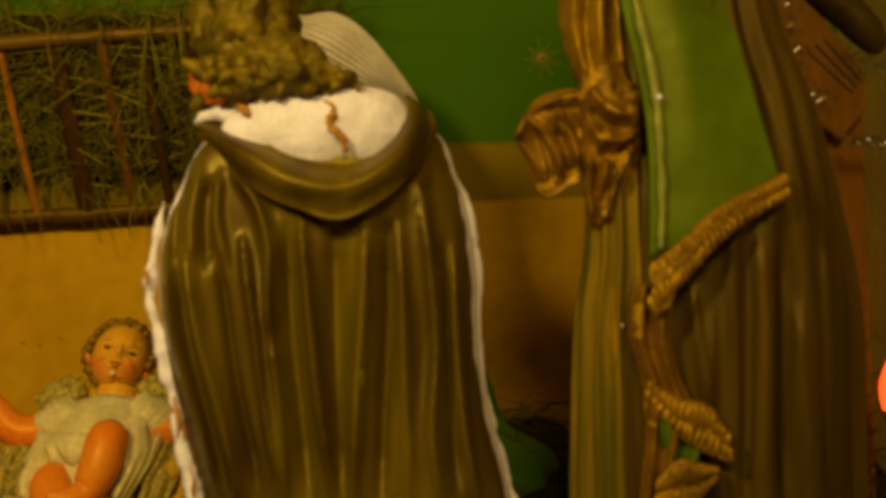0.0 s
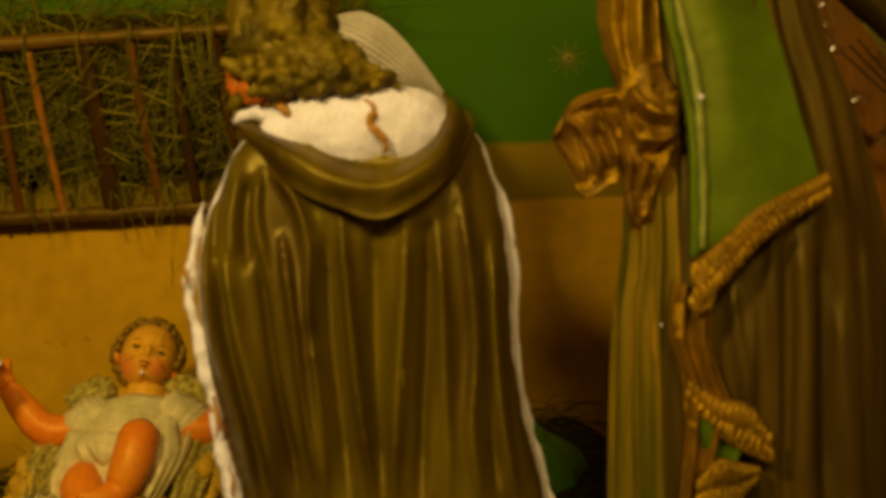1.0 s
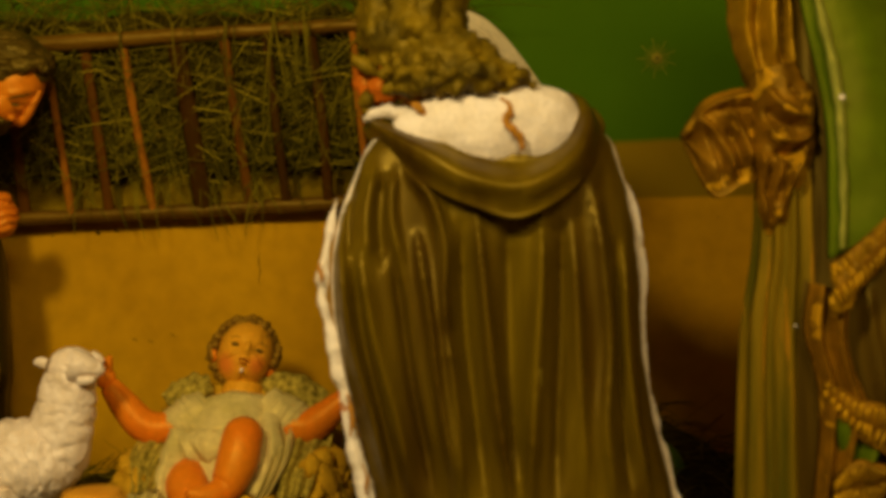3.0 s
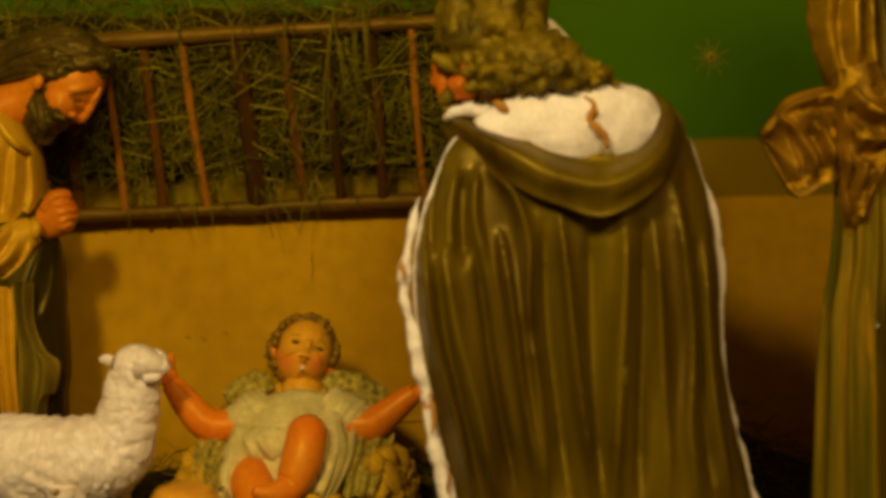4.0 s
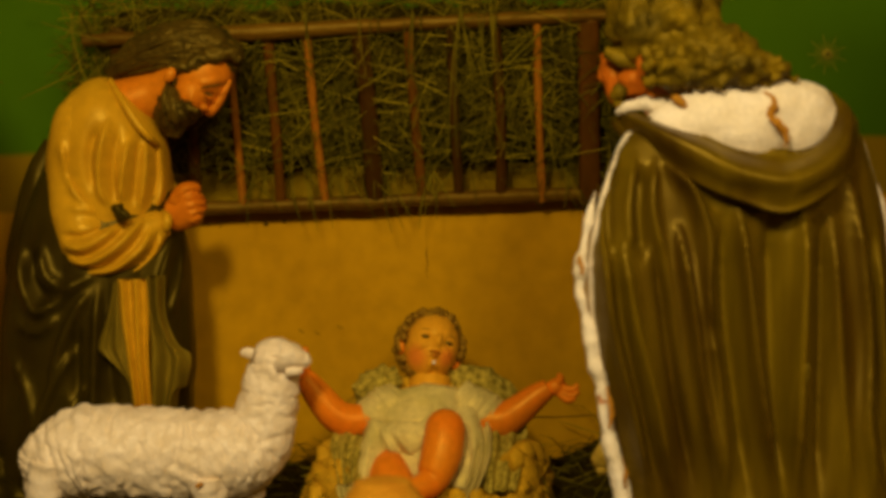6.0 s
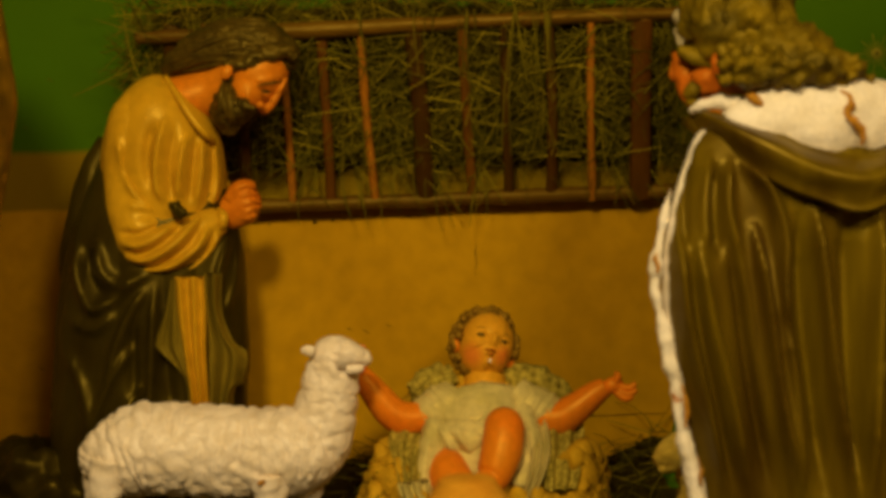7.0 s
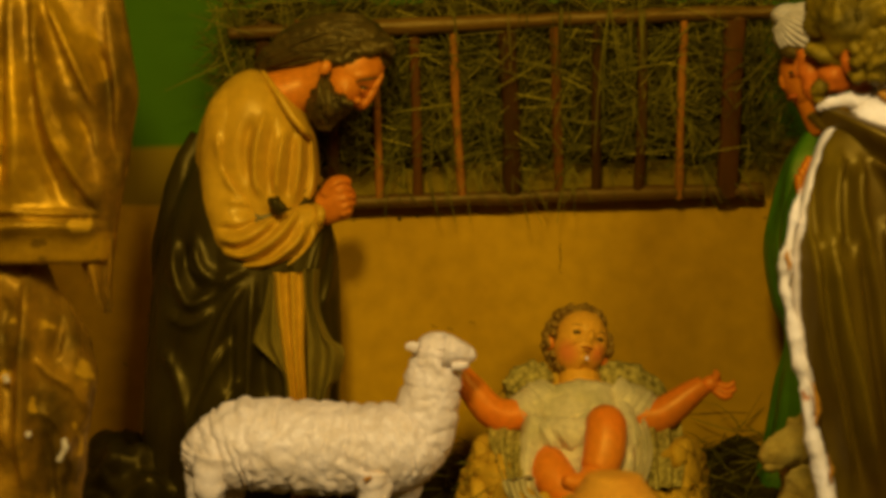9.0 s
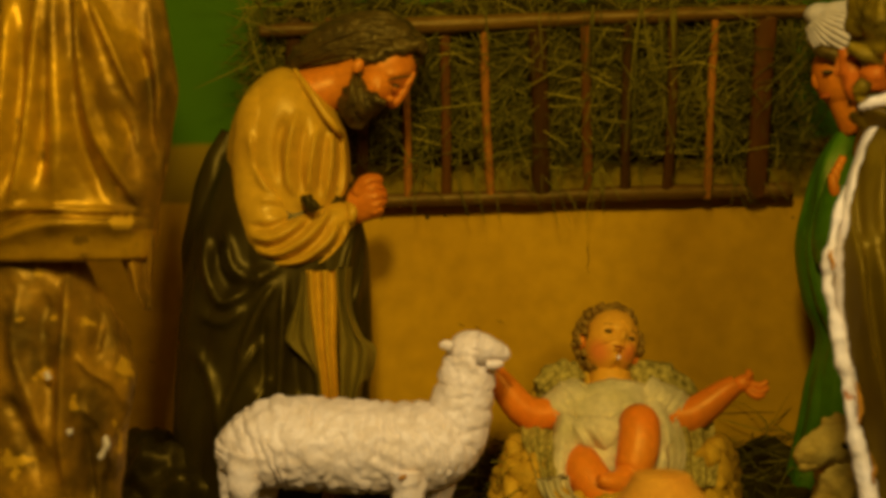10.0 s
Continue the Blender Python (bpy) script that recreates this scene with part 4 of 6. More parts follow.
    s.press(start, [([(-1.0907, 0.6537, 0.0061), (-1.0794, 0.6103, 0.007), (-1.0488, 0.5778, 0.0061), (-1.0181, 0.5514, 0.0044)], 0.009), ([(-1.083, 0.5974, 0.0061), (-1.0611, 0.5642, 0.007), (-1.038, 0.5483, 0.0061), (-1.0149, 0.5376, 0.0044)], 0.012), ([(-1.0752, 0.5497, 0.007), (-1.0468, 0.5432, 0.0061), (-1.021, 0.5325, 0.0052)], 0.008),
                    ([(-1.0882, 0.4894, 0.0061), (-1.0537, 0.4862, 0.007), (-1.0215, 0.503, 0.0061), (-1.003, 0.5235, 0.0044)], 0.011), ([(-1.08, 0.4659, 0.0052), (-1.042, 0.4627, 0.007), (-1.0019, 0.4854, 0.007), (-0.9755, 0.5162, 0.0052), (-0.97, 0.5334, 0.0044)], 0.013), ([(-1.057, 0.4465, 0.0052), (-1.0094, 0.4509, 0.0061), (-0.9691, 0.4798, 0.0061), (-0.9539, 0.5107, 0.0044)], 0.012), ([(-1.0226, 0.4356, 0.0052), (-0.9765, 0.4504, 0.0052), (-0.9484, 0.476, 0.0052), (-0.9394, 0.5018, 0.0044)], 0.010),
                    ([(-1.0905, 0.5067, 0.0052), (-1.056, 0.5036, 0.0052), (-1.0256, 0.5187, 0.0044), (-1.0081, 0.5323, 0.0035)], -0.010), ([(-1.0824, 0.4763, 0.0044), (-1.047, 0.474, 0.0044), (-1.0121, 0.4943, 0.0044), (-0.9892, 0.5225, 0.0035)], -0.010), ([(-1.0681, 0.4536, 0.0035), (-1.0231, 0.4572, 0.0044), (-0.9846, 0.4835, 0.0044), (-0.9633, 0.5177, 0.0035)], -0.011), ([(-1.0398, 0.4393, 0.0035), (-0.9921, 0.4489, 0.0035), (-0.9588, 0.4761, 0.0035), (-0.9462, 0.5071, 0.0026)], -0.010),
                    ([(-1.0843, 0.6276, 0.0052), (-1.0659, 0.5867, 0.0052), (-1.0318, 0.5577, 0.0044), (-1.0113, 0.5444, 0.0035)], -0.010), ([(-1.0405, 0.6616, 0.0061), (-1.0345, 0.6053, 0.007), (-1.0206, 0.5575, 0.0052)], -0.008)], 1.87)
    s.ball((-0.9957, 1.768, 0.5386), (0.010, 0.011, 0.017), M_MANTLE, (0, -25, 0), bump=0.006, bump_scale=70)
    s.limb([(-0.9449, 1.83, 0.5398, 0.0053), (-0.9338, 1.81, 0.5302, 0.0079), (-0.9358, 1.81, 0.5162, 0.0079), (-0.9454, 1.83, 0.506, 0.0053)], M_TUNIC, n=14, rings=24)
    # far forearm
    s.limb([(-0.9662, 1.9, 0.6033, 0.0222), (-0.9605, 1.9, 0.557, 0.0259), (-0.9443, 1.9, 0.5309, 0.0222)], M_TUNIC, n=28, rings=30, folds=0.005, fold_count=5)
    # clasped palms and fingers
    start = len(s.v)
    s.limb([(-0.9521, 1.85, 0.5207, 0.018), (-0.9294, 1.85, 0.5348, 0.027), (-0.9094, 1.85, 0.5471, 0.0324), (-0.8932, 1.85, 0.5522, 0.027), (-0.8806, 1.85, 0.5539, 0.009)], M_SKIN, n=44, rings=44, flat=0.75)
    s.limb([(-0.928, 1.84, 0.5524, 0.0125), (-0.9134, 1.84, 0.5692, 0.0161), (-0.8973, 1.84, 0.5752, 0.0125), (-0.8884, 1.84, 0.5715, 0.0054)], M_SKIN, n=24, rings=24)
    s.press(start, [
        ([(-0.9211, 0.5666, 0.0036), (-0.9033, 0.5778, 0.0036), (-0.8901, 0.5741, 0.0027)], 0.005), ([(-0.9116, 0.5567, 0.0036), (-0.8937, 0.5662, 0.0036), (-0.8814, 0.5624, 0.0027)], 0.006), ([(-0.9064, 0.546, 0.0036), (-0.8886, 0.5528, 0.0036), (-0.8763, 0.5509, 0.0027)], 0.006), ([(-0.9048, 0.5336, 0.0036), (-0.8888, 0.5404, 0.0036), (-0.8764, 0.5393, 0.0027)], 0.006), ([(-0.9068, 0.523, 0.0036), (-0.8925, 0.5281, 0.0036), (-0.8819, 0.5297, 0.0027)], 0.005),
        ([(-0.915, 0.562, 0.0018), (-0.8972, 0.5724, 0.0018), (-0.8831, 0.5687, 0.0018)], -0.005), ([(-0.9081, 0.5513, 0.0018), (-0.8903, 0.5599, 0.0018), (-0.8762, 0.557, 0.0018)], -0.006), ([(-0.9047, 0.5398, 0.0018), (-0.8869, 0.5466, 0.0018), (-0.8746, 0.5455, 0.0018)], -0.006), ([(-0.9049, 0.5283, 0.0018), (-0.8889, 0.5342, 0.0018), (-0.8783, 0.5341, 0.0018)], -0.005)], 1.87)
    # neck and bowed head, modelled in one skin
    s.limb([(-1.0316, 1.86, 0.7119, 0.0398), (-0.9954, 1.86, 0.7186, 0.0398), (-0.9545, 1.86, 0.7316, 0.038), (-0.9171, 1.85, 0.7432, 0.0396)], M_SKIN, n=40, rings=30)
    s.limb([(-1.0232, 1.83, 0.7507, 0.0045), (-0.9978, 1.8, 0.7154, 0.0053), (-0.975, 1.795, 0.6796, 0.0061), (-0.9569, 1.8, 0.6562, 0.0053), (-0.9503, 1.83, 0.6475, 0.0045)], M_TUNIC, n=12, rings=34)
    start = len(s.v)
    s.ball((-0.881, 1.85, 0.7571), (0.046, 0.043, 0.060), M_SKIN, (0, 33, 0), n=90, rings=64)
    s.ball((-0.8954, 1.845, 0.7261), (0.033, 0.040, 0.038), M_SKIN, (0, 33, 0), n=60, rings=40)
    s.press(start, [([(-0.8727, 0.7263, 0.0071), (-0.8585, 0.7297, 0.0071), (-0.8408, 0.7382, 0.0071)], -0.005), ([(-0.8778, 0.737, 0.0053), (-0.8584, 0.7402, 0.0053), (-0.8336, 0.7487, 0.0053)], 0.004), ([(-0.8957, 0.7126, 0.0124), (-0.887, 0.7107, 0.0124)], 0.005), ([(-0.8694, 0.7105, 0.0053), (-0.8767, 0.6965, 0.0053)], -0.005)], 1.85)
    s.limb([(-0.8355, 1.84, 0.7478, 0.0036), (-0.8438, 1.84, 0.7318, 0.0054), (-0.8558, 1.84, 0.7123, 0.0072), (-0.8676, 1.84, 0.6982, 0.0072), (-0.8748, 1.84, 0.6983, 0.0054), (-0.8782, 1.84, 0.7055, 0.0036)], M_SKIN, n=24, rings=30)
    s.ball((-0.8735, 1.815, 0.7024), (0.007, 0.006, 0.006), M_SKIN, n=14, rings=10)
    s.limb([(-0.8757, 1.805, 0.7301, 0.0009), (-0.8634, 1.805, 0.7334, 0.0016), (-0.8493, 1.805, 0.735, 0.0016), (-0.8403, 1.815, 0.738, 0.0009)], M_BROWNHAIR, n=8, rings=14)
    s.ball((-0.8637, 1.807, 0.7214), (0.007, 0.003, 0.0022), M_EYE, (0, 12, 0), n=14, rings=8)
    # beard in wavy locks and moustache
    s.limb([(-0.9195, 1.84, 0.7508, 0.0143), (-0.9253, 1.84, 0.724, 0.0215), (-0.9293, 1.84, 0.6973, 0.026), (-0.9252, 1.84, 0.6749, 0.0197), (-0.921, 1.84, 0.6578, 0.0054)], M_BROWNHAIR, n=48, rings=50, bump=0.006, bump_scale=70, flat=1.35)
    s.limb([(-0.9208, 1.835, 0.6912, 0.0214), (-0.9056, 1.835, 0.6963, 0.0179), (-0.8895, 1.835, 0.6979, 0.0116), (-0.8806, 1.835, 0.696, 0.0045)], M_BROWNHAIR, n=36, rings=30, bump=0.005, bump_scale=80, flat=1.4)
    s.limb([(-0.9072, 1.8, 0.6975, 0.0035), (-0.8932, 1.8, 0.6991, 0.0053), (-0.8793, 1.8, 0.6954, 0.0035)], M_BROWNHAIR, n=14, rings=18, bump=0.002, bump_scale=90)
    lock = random.Random(3)
    for k in range(16):
        u = k / 15
        x0, x1 = -0.928 + 0.03 * u, -0.935 + 0.05 * u
        z0, z1 = 0.742 - 0.03 * u, 0.672 + 0.03 * abs(u - 0.35)
        y = 1.803 + 0.012 * lock.random()
        s.limb([(x0, y + 0.006, z0, 0.003), (x0 * 0.6 + x1 * 0.4 + 0.004 * math.sin(k * 2.0), y - 0.004, z0 * 0.6 + z1 * 0.4, 0.0055), (x0 * 0.2 + x1 * 0.8 - 0.004 * math.sin(k * 2.0), y - 0.002, z0 * 0.2 + z1 * 0.8, 0.005), (x1, y + 0.012, z1, 0.002)], M_BROWNHAIR, n=10, rings=26, bump=0.002, bump_scale=110)
    # hair combed back over the head and nape
    s.limb([(-1.0344, 1.855, 0.7654, 0.0072), (-1.0117, 1.855, 0.7777, 0.0199), (-0.9709, 1.855, 0.7915, 0.0343), (-0.9213, 1.855, 0.798, 0.0424), (-0.8736, 1.855, 0.7974, 0.0424), (-0.8412, 1.855, 0.7897, 0.0307), (-0.8216, 1.855, 0.7768, 0.0126)], M_BROWNHAIR, n=80, rings=110, bump=0.005, bump_scale=40, flat=1.1)
    s.limb([(-0.9266, 1.818, 0.7635, 0.0106), (-0.9045, 1.818, 0.7667, 0.0142), (-0.8761, 1.818, 0.7752, 0.0159), (-0.8495, 1.818, 0.7854, 0.015), (-0.8282, 1.818, 0.7869, 0.0115), (-0.817, 1.818, 0.7726, 0.0053)], M_BROWNHAIR, n=36, rings=50, bump=0.005, bump_scale=60)
    axis = spline([(-1.0308, 1.855, 0.7644, 0.0081), (-1.009, 1.855, 0.7776, 0.0217), (-0.9691, 1.855, 0.7915, 0.0361), (-0.9204, 1.855, 0.798, 0.0442), (-0.8736, 1.855, 0.7974, 0.0442), (-0.8395, 1.855, 0.7879, 0.0316), (-0.8216, 1.855, 0.775, 0.0126)], 11)
    strand = random.Random(9)
    for k in range(44):
        base = radians(-48 + 165 * k / 43)
        ph, lift = strand.uniform(0, 6), strand.uniform(-0.003, 0.0015)
        s.limb([(q[0], q[1] - (q[3] + lift) * math.cos(base + 0.16 * math.sin(m * 0.9 + ph)), q[2] + (q[3] + lift) * math.sin(base + 0.16 * math.sin(m * 0.9 + ph)), strand.uniform(0.0025, 0.0048)) for m, q in enumerate(axis)], M_BROWNHAIR, n=8, rings=50, bump=0.0015, bump_scale=90, seed=k)
    s.ball((-0.9221, 1.8, 0.7519), (0.009, 0.006, 0.012), M_SKIN, (0, 30, 0))
    # mantle spread on the ground behind
    s.ball((-1.25, 1.86, 0.04), (0.13, 0.10, 0.125), M_MANTLE, bump=0.03, bump_scale=16, n=90, rings=60)
    tagged(s.done("bearded_statue"), "bearded painted plaster statue with clasped palms, cream tunic, dark mantle", "statue")


def sheep():
    s = Sculpt(M_WOOL)

    def wool(keys, n, rings, amp, seed, ripples):
        rows = spline(keys, rings)
        out = []
        for i, (x, y, z, ry, rz) in enumerate(rows):
            p0, p1 = rows[max(0, i - 1)][:3], rows[min(rings - 1, i + 1)][:3]
            t = Vector(p1 - p0).normalized()
            u = Vector((0, -1, 0))
            w = t.cross(u).normalized()
            ring = []
            for j in range(n):
                a = j / n * math.tau
                q = Vector((x, y, z)) + u * math.cos(a) * ry + w * math.sin(a) * rz
                wave = abs(math.sin(i / rings * ripples + 2.6 * wob(q.x, q.z, seed, 20)))
                d = amp * (wave ** 0.7 - 0.6) * min(1.4, max(0.15, 0.7 + 1.3 * wob(q.x, q.y, q.z, 26))) + amp * 0.7 * wob(q.x + seed, q.y, q.z, 50)
                ring.append(q + (u * math.cos(a) + w * math.sin(a)) * d)
            out.append(ring)
        s.skin(out, M_WOOL)

    wool([(-1.1097, 1.7, 0.1482, 0.02, 0.0144), (-1.1041, 1.7, 0.1552, 0.035, 0.0364), (-1.0901, 1.7, 0.1665, 0.05, 0.0512), (-1.0653, 1.7, 0.1786, 0.058, 0.0603), (-1.0323, 1.7, 0.1889, 0.062, 0.0661), (-0.9828, 1.7, 0.1859, 0.064, 0.067), (-0.9251, 1.7, 0.181, 0.064, 0.0678), (-0.8672, 1.7, 0.1779, 0.064, 0.0653), (-0.8176, 1.7, 0.1805, 0.062, 0.0637), (-0.7761, 1.7, 0.1834, 0.052, 0.0521), (-0.7526, 1.7, 0.186, 0.03, 0.0277)], 150, 220, 0.0046, 1, 66)
    wool([(x, y, z, r * 0.88, r) for x, y, z, r in [(-0.8087, 1.7, 0.1713, 0.033), (-0.7921, 1.7, 0.1794, 0.0479), (-0.7786, 1.7, 0.2082, 0.0496), (-0.7682, 1.7, 0.2453, 0.0446), (-0.7613, 1.7, 0.2783, 0.0405), (-0.7561, 1.7, 0.3031, 0.038), (-0.7542, 1.7, 0.3237, 0.0347), (-0.754, 1.7, 0.3378, 0.0273), (-0.7539, 1.7, 0.3477, 0.0099)]], 96, 150, 0.0034, 5, 34)
    # muzzle with a cleft mouth
    start = len(s.v)
    s.limb([(-0.7452, 1.675, 0.3243, 0.0252), (-0.7273, 1.675, 0.3216, 0.0195), (-0.7127, 1.675, 0.3174, 0.0138), (-0.7038, 1.675, 0.3148, 0.0098), (-0.6989, 1.675, 0.3139, 0.0033)], M_WOOL, n=40, rings=40, bump=0.0015, bump_scale=60)
    s.press(start, [([(-0.7335, 0.308, 0.0024), (-0.7191, 0.3078, 0.0024), (-0.7062, 0.3092, 0.0016)], -0.006), ([(-0.7413, 0.3353, 0.0032), (-0.73, 0.3336, 0.0032)], -0.004), ([(-0.7085, 0.3221, 0.0024), (-0.7045, 0.3221, 0.0024)], -0.003)], 1.68)
    s.limb([(-0.7345, 1.665, 0.3016, 0.0065), (-0.7199, 1.665, 0.3022, 0.0073), (-0.7102, 1.665, 0.3037, 0.004)], M_WOOL, n=16, rings=14)
    s.limb([(-0.7826, 1.675, 0.3271, 0.0081), (-0.7924, 1.675, 0.3297, 0.0073), (-0.8005, 1.675, 0.329, 0.0033)], M_WOOL, n=14, rings=14, flat=0.6)
    s.limb([(-0.739, 1.745, 0.3322, 0.0068), (-0.7289, 1.745, 0.327, 0.0068), (-0.7205, 1.745, 0.3201, 0.0034)], M_WOOL, n=14, rings=12)
    for keys in ([(-1.0755, 1.665, 0.181, 0.0275), (-1.0825, 1.665, 0.1325, 0.0226), (-1.0782, 1.665, 0.0838, 0.0137), (-1.0773, 1.665, 0.0271, 0.0121), (-1.0725, 1.665, 0.019, 0.0137)], [(-1.0617, 1.735, 0.1596, 0.0253), (-1.0691, 1.735, 0.1007, 0.0202), (-1.0731, 1.735, 0.0501, 0.0135), (-1.07, 1.735, 0.0205, 0.0118)], [(-0.8477, 1.66, 0.1548, 0.029), (-0.8481, 1.66, 0.1209, 0.0234), (-0.8534, 1.66, 0.0741, 0.0137), (-0.8556, 1.66, 0.0256, 0.0121), (-0.8508, 1.66, 0.0175, 0.0137)], [(-0.8006, 1.735, 0.1395, 0.027), (-0.8078, 1.735, 0.0974, 0.0219), (-0.8151, 1.735, 0.0467, 0.0135), (-0.8154, 1.735, 0.0171, 0.0118)]):
        s.limb(keys, M_WOOL, n=32, rings=40, bump=0.005, bump_scale=50)
    s.limb([(-1.1041, 1.7, 0.1832, 0.0116), (-1.1128, 1.7, 0.1503, 0.0132), (-1.1116, 1.7, 0.1089, 0.0099), (-1.1086, 1.7, 0.0841, 0.0041)], M_WOOL, n=20, rings=30, bump=0.005, bump_scale=60)
    s.ball((-0.855, 1.628, 0.1493), (0.007, 0.002, 0.003), M_STAIN, (0, -20, 0), n=10, rings=6)
    tagged(s.done("sheep_figurine"), "white painted plaster sheep with rippled wool, standing on hay", "figurine")


def baby():
    s = Sculpt(M_LINEN)
    # gown
    s.limb([(-0.53, 1.83, 0.245, 0.03), (-0.53, 1.815, 0.228, 0.066), (-0.532, 1.795, 0.205, 0.072), (-0.535, 1.775, 0.175, 0.073), (-0.54, 1.755, 0.14, 0.074), (-0.545, 1.745, 0.115, 0.06)], M_LINEN, n=90, rings=90, flat=0.8, bump=0.006, bump_scale=24, side=(0, -0.7, 0.7))
    s.press(0, [([(-0.5863, 0.2533, 0.0043), (-0.5968, 0.2236, 0.0051), (-0.6022, 0.1981, 0.0043)], 0.005), ([(-0.5266, 0.2526, 0.0043), (-0.5226, 0.227, 0.0043)], 0.004), ([(-0.5482, 0.223, 0.0034), (-0.5697, 0.2105, 0.0043), (-0.5868, 0.2064, 0.0034)], 0.005), ([(-0.5355, 0.2101, 0.0034), (-0.557, 0.1958, 0.0043), (-0.5826, 0.1919, 0.0034)], 0.005), ([(-0.544, 0.2161, 0.0026), (-0.5655, 0.2036, 0.0034), (-0.5868, 0.1996, 0.0026)], -0.005), ([(-0.5409, 0.2698, 0.0017), (-0.5403, 0.251, 0.0017)], -0.006)], 1.8)
    for x0, x1, x2, seed in ((-0.575, -0.60, -0.632, 1), (-0.485, -0.46, -0.432, 4)):
        s.limb([(x0, 1.805, 0.235, 0.034), (x1, 1.795, 0.222, 0.036), (x2, 1.785, 0.207, 0.033)], M_LINEN, n=36, rings=30, folds=0.005, fold_count=5, seed=seed, bump=0.004)
    # head thrown back and turned a little aside
    s.limb([(-0.5326, 1.835, 0.2329, 0.0357), (-0.5282, 1.85, 0.2669, 0.0324)], M_BABYFACE, n=24, rings=8)
    start = len(s.v)
    s.ball((0, 0, 0), (0.044, 0.046, 0.055), M_BABYFACE, n=110, rings=90)
    s.press(start, [([(0, 0.011, 0.0045), (0, 0.001, 0.005), (0, -0.0055, 0.0065)], 0.010), ([(-0.0055, -0.007, 0.0035), (0.0055, -0.007, 0.0035)], 0.004), ([(-0.024, -0.012, 0.014), (-0.021, -0.016, 0.014)], 0.006), ([(0.024, -0.012, 0.014), (0.021, -0.016, 0.014)], 0.006),
                    ([(-0.026, 0.005, 0.0055), (-0.011, 0.004, 0.0055)], -0.005), ([(0.026, 0.005, 0.0055), (0.011, 0.004, 0.0055)], -0.005), ([(-0.008, -0.0165, 0.003), (0, -0.0155, 0.003), (0.008, -0.0165, 0.003)], 0.0045), ([(-0.006, -0.0225, 0.003), (0.006, -0.0225, 0.003)], 0.0045),
                    ([(-0.009, -0.0192, 0.0016), (0.009, -0.0192, 0.0016)], -0.004), ([(-0.006, -0.028, 0.004), (0.006, -0.028, 0.004)], -0.003), ([(-0.004, -0.037, 0.011), (0.004, -0.037, 0.011)], 0.009), ([(-0.02, 0.028, 0.02), (0.02, 0.028, 0.02)], 0.004)], 0.01)
    for sx in (-1, 1):
        s.ball((sx * 0.0185, -0.0365, 0.0045), (0.0075, 0.0045, 0.0034), M_EYE, n=18, rings=12)
        s.limb([(sx * 0.010, -0.040, 0.006, 0.0012), (sx * 0.0185, -0.0415, 0.0088, 0.002), (sx * 0.0275, -0.036, 0.006, 0.001)], M_BABYFACE, n=8, rings=14)
        s.limb([(sx * 0.010, -0.041, 0.0145, 0.0006), (sx * 0.019, -0.0405, 0.017, 0.0009), (sx * 0.029, -0.0345, 0.015, 0.0005)], M_BABYHAIR, n=8, rings=12)
        s.ball((sx * 0.047, 0.004, -0.012), (0.007, 0.011, 0.014), M_FACE, (0, sx * 12, 0))
    s.limb([(-0.0085, -0.0455, -0.0175, 0.0008), (-0.003, -0.0495, -0.0163, 0.0012), (0.003, -0.0495, -0.0163, 0.0014), (0.0085, -0.0455, -0.0175, 0.0008)], M_LIP, n=10, rings=18)
    s.limb([(-0.006, -0.0455, -0.0222, 0.0008), (0, -0.0485, -0.0228, 0.0013), (0.006, -0.0455, -0.0222, 0.0008)], M_LIP, n=10, rings=14)
    s.ball((0.001, -0.0515, -0.0345), (0.0024, 0.0014, 0.003), M_FUR, n=10, rings=8)
    s.ball((0, 0.012, 0.008), (0.050, 0.046, 0.055), M_BABYHAIR, bump=0.006, bump_scale=50, n=48, rings=30)
    s.curls((0, 0.008, 0.004), (0.053, 0.049, 0.056), M_BABYHAIR, 360, 0.0078, 3, lambda q: q.y > -0.3 or q.z > 0.78 or (abs(q.x) > 0.88 and q.z > -0.6))
    s.turned(start, pose(-0.5265, 1.858, 0.3149, -16, 19, 9))
    # arms
    s.limb([(-0.615, 1.782, 0.213, 0.027), (-0.65, 1.778, 0.212, 0.026), (-0.675, 1.775, 0.222, 0.025), (-0.70, 1.775, 0.252, 0.022), (-0.722, 1.775, 0.282, 0.016)], M_FACE, n=28, rings=34)
    s.ball((-0.727, 1.775, 0.293), (0.016, 0.012, 0.018), M_FACE)
    for dx, dz, ln in ((-0.012, 0.012, 0.016), (-0.006, 0.018, 0.02), (0.001, 0.02, 0.022), (0.008, 0.017, 0.03)):
        s.limb([(-0.727 + dx * 0.6, 1.772, 0.298, 0.0065), (-0.727 + dx, 1.768, 0.298 + dz, 0.006), (-0.727 + dx * 1.3, 1.765, 0.298 + ln, 0.004)], M_FACE, n=10, rings=10)
    s.limb([(-0.45, 1.782, 0.21, 0.026), (-0.42, 1.778, 0.208, 0.026), (-0.395, 1.775, 0.222, 0.024), (-0.365, 1.772, 0.245, 0.019), (-0.347, 1.77, 0.257, 0.0145)], M_FACE, n=28, rings=34)
    s.ball((-0.337, 1.77, 0.258), (0.017, 0.012, 0.013), M_FACE, (0, -20, 0))
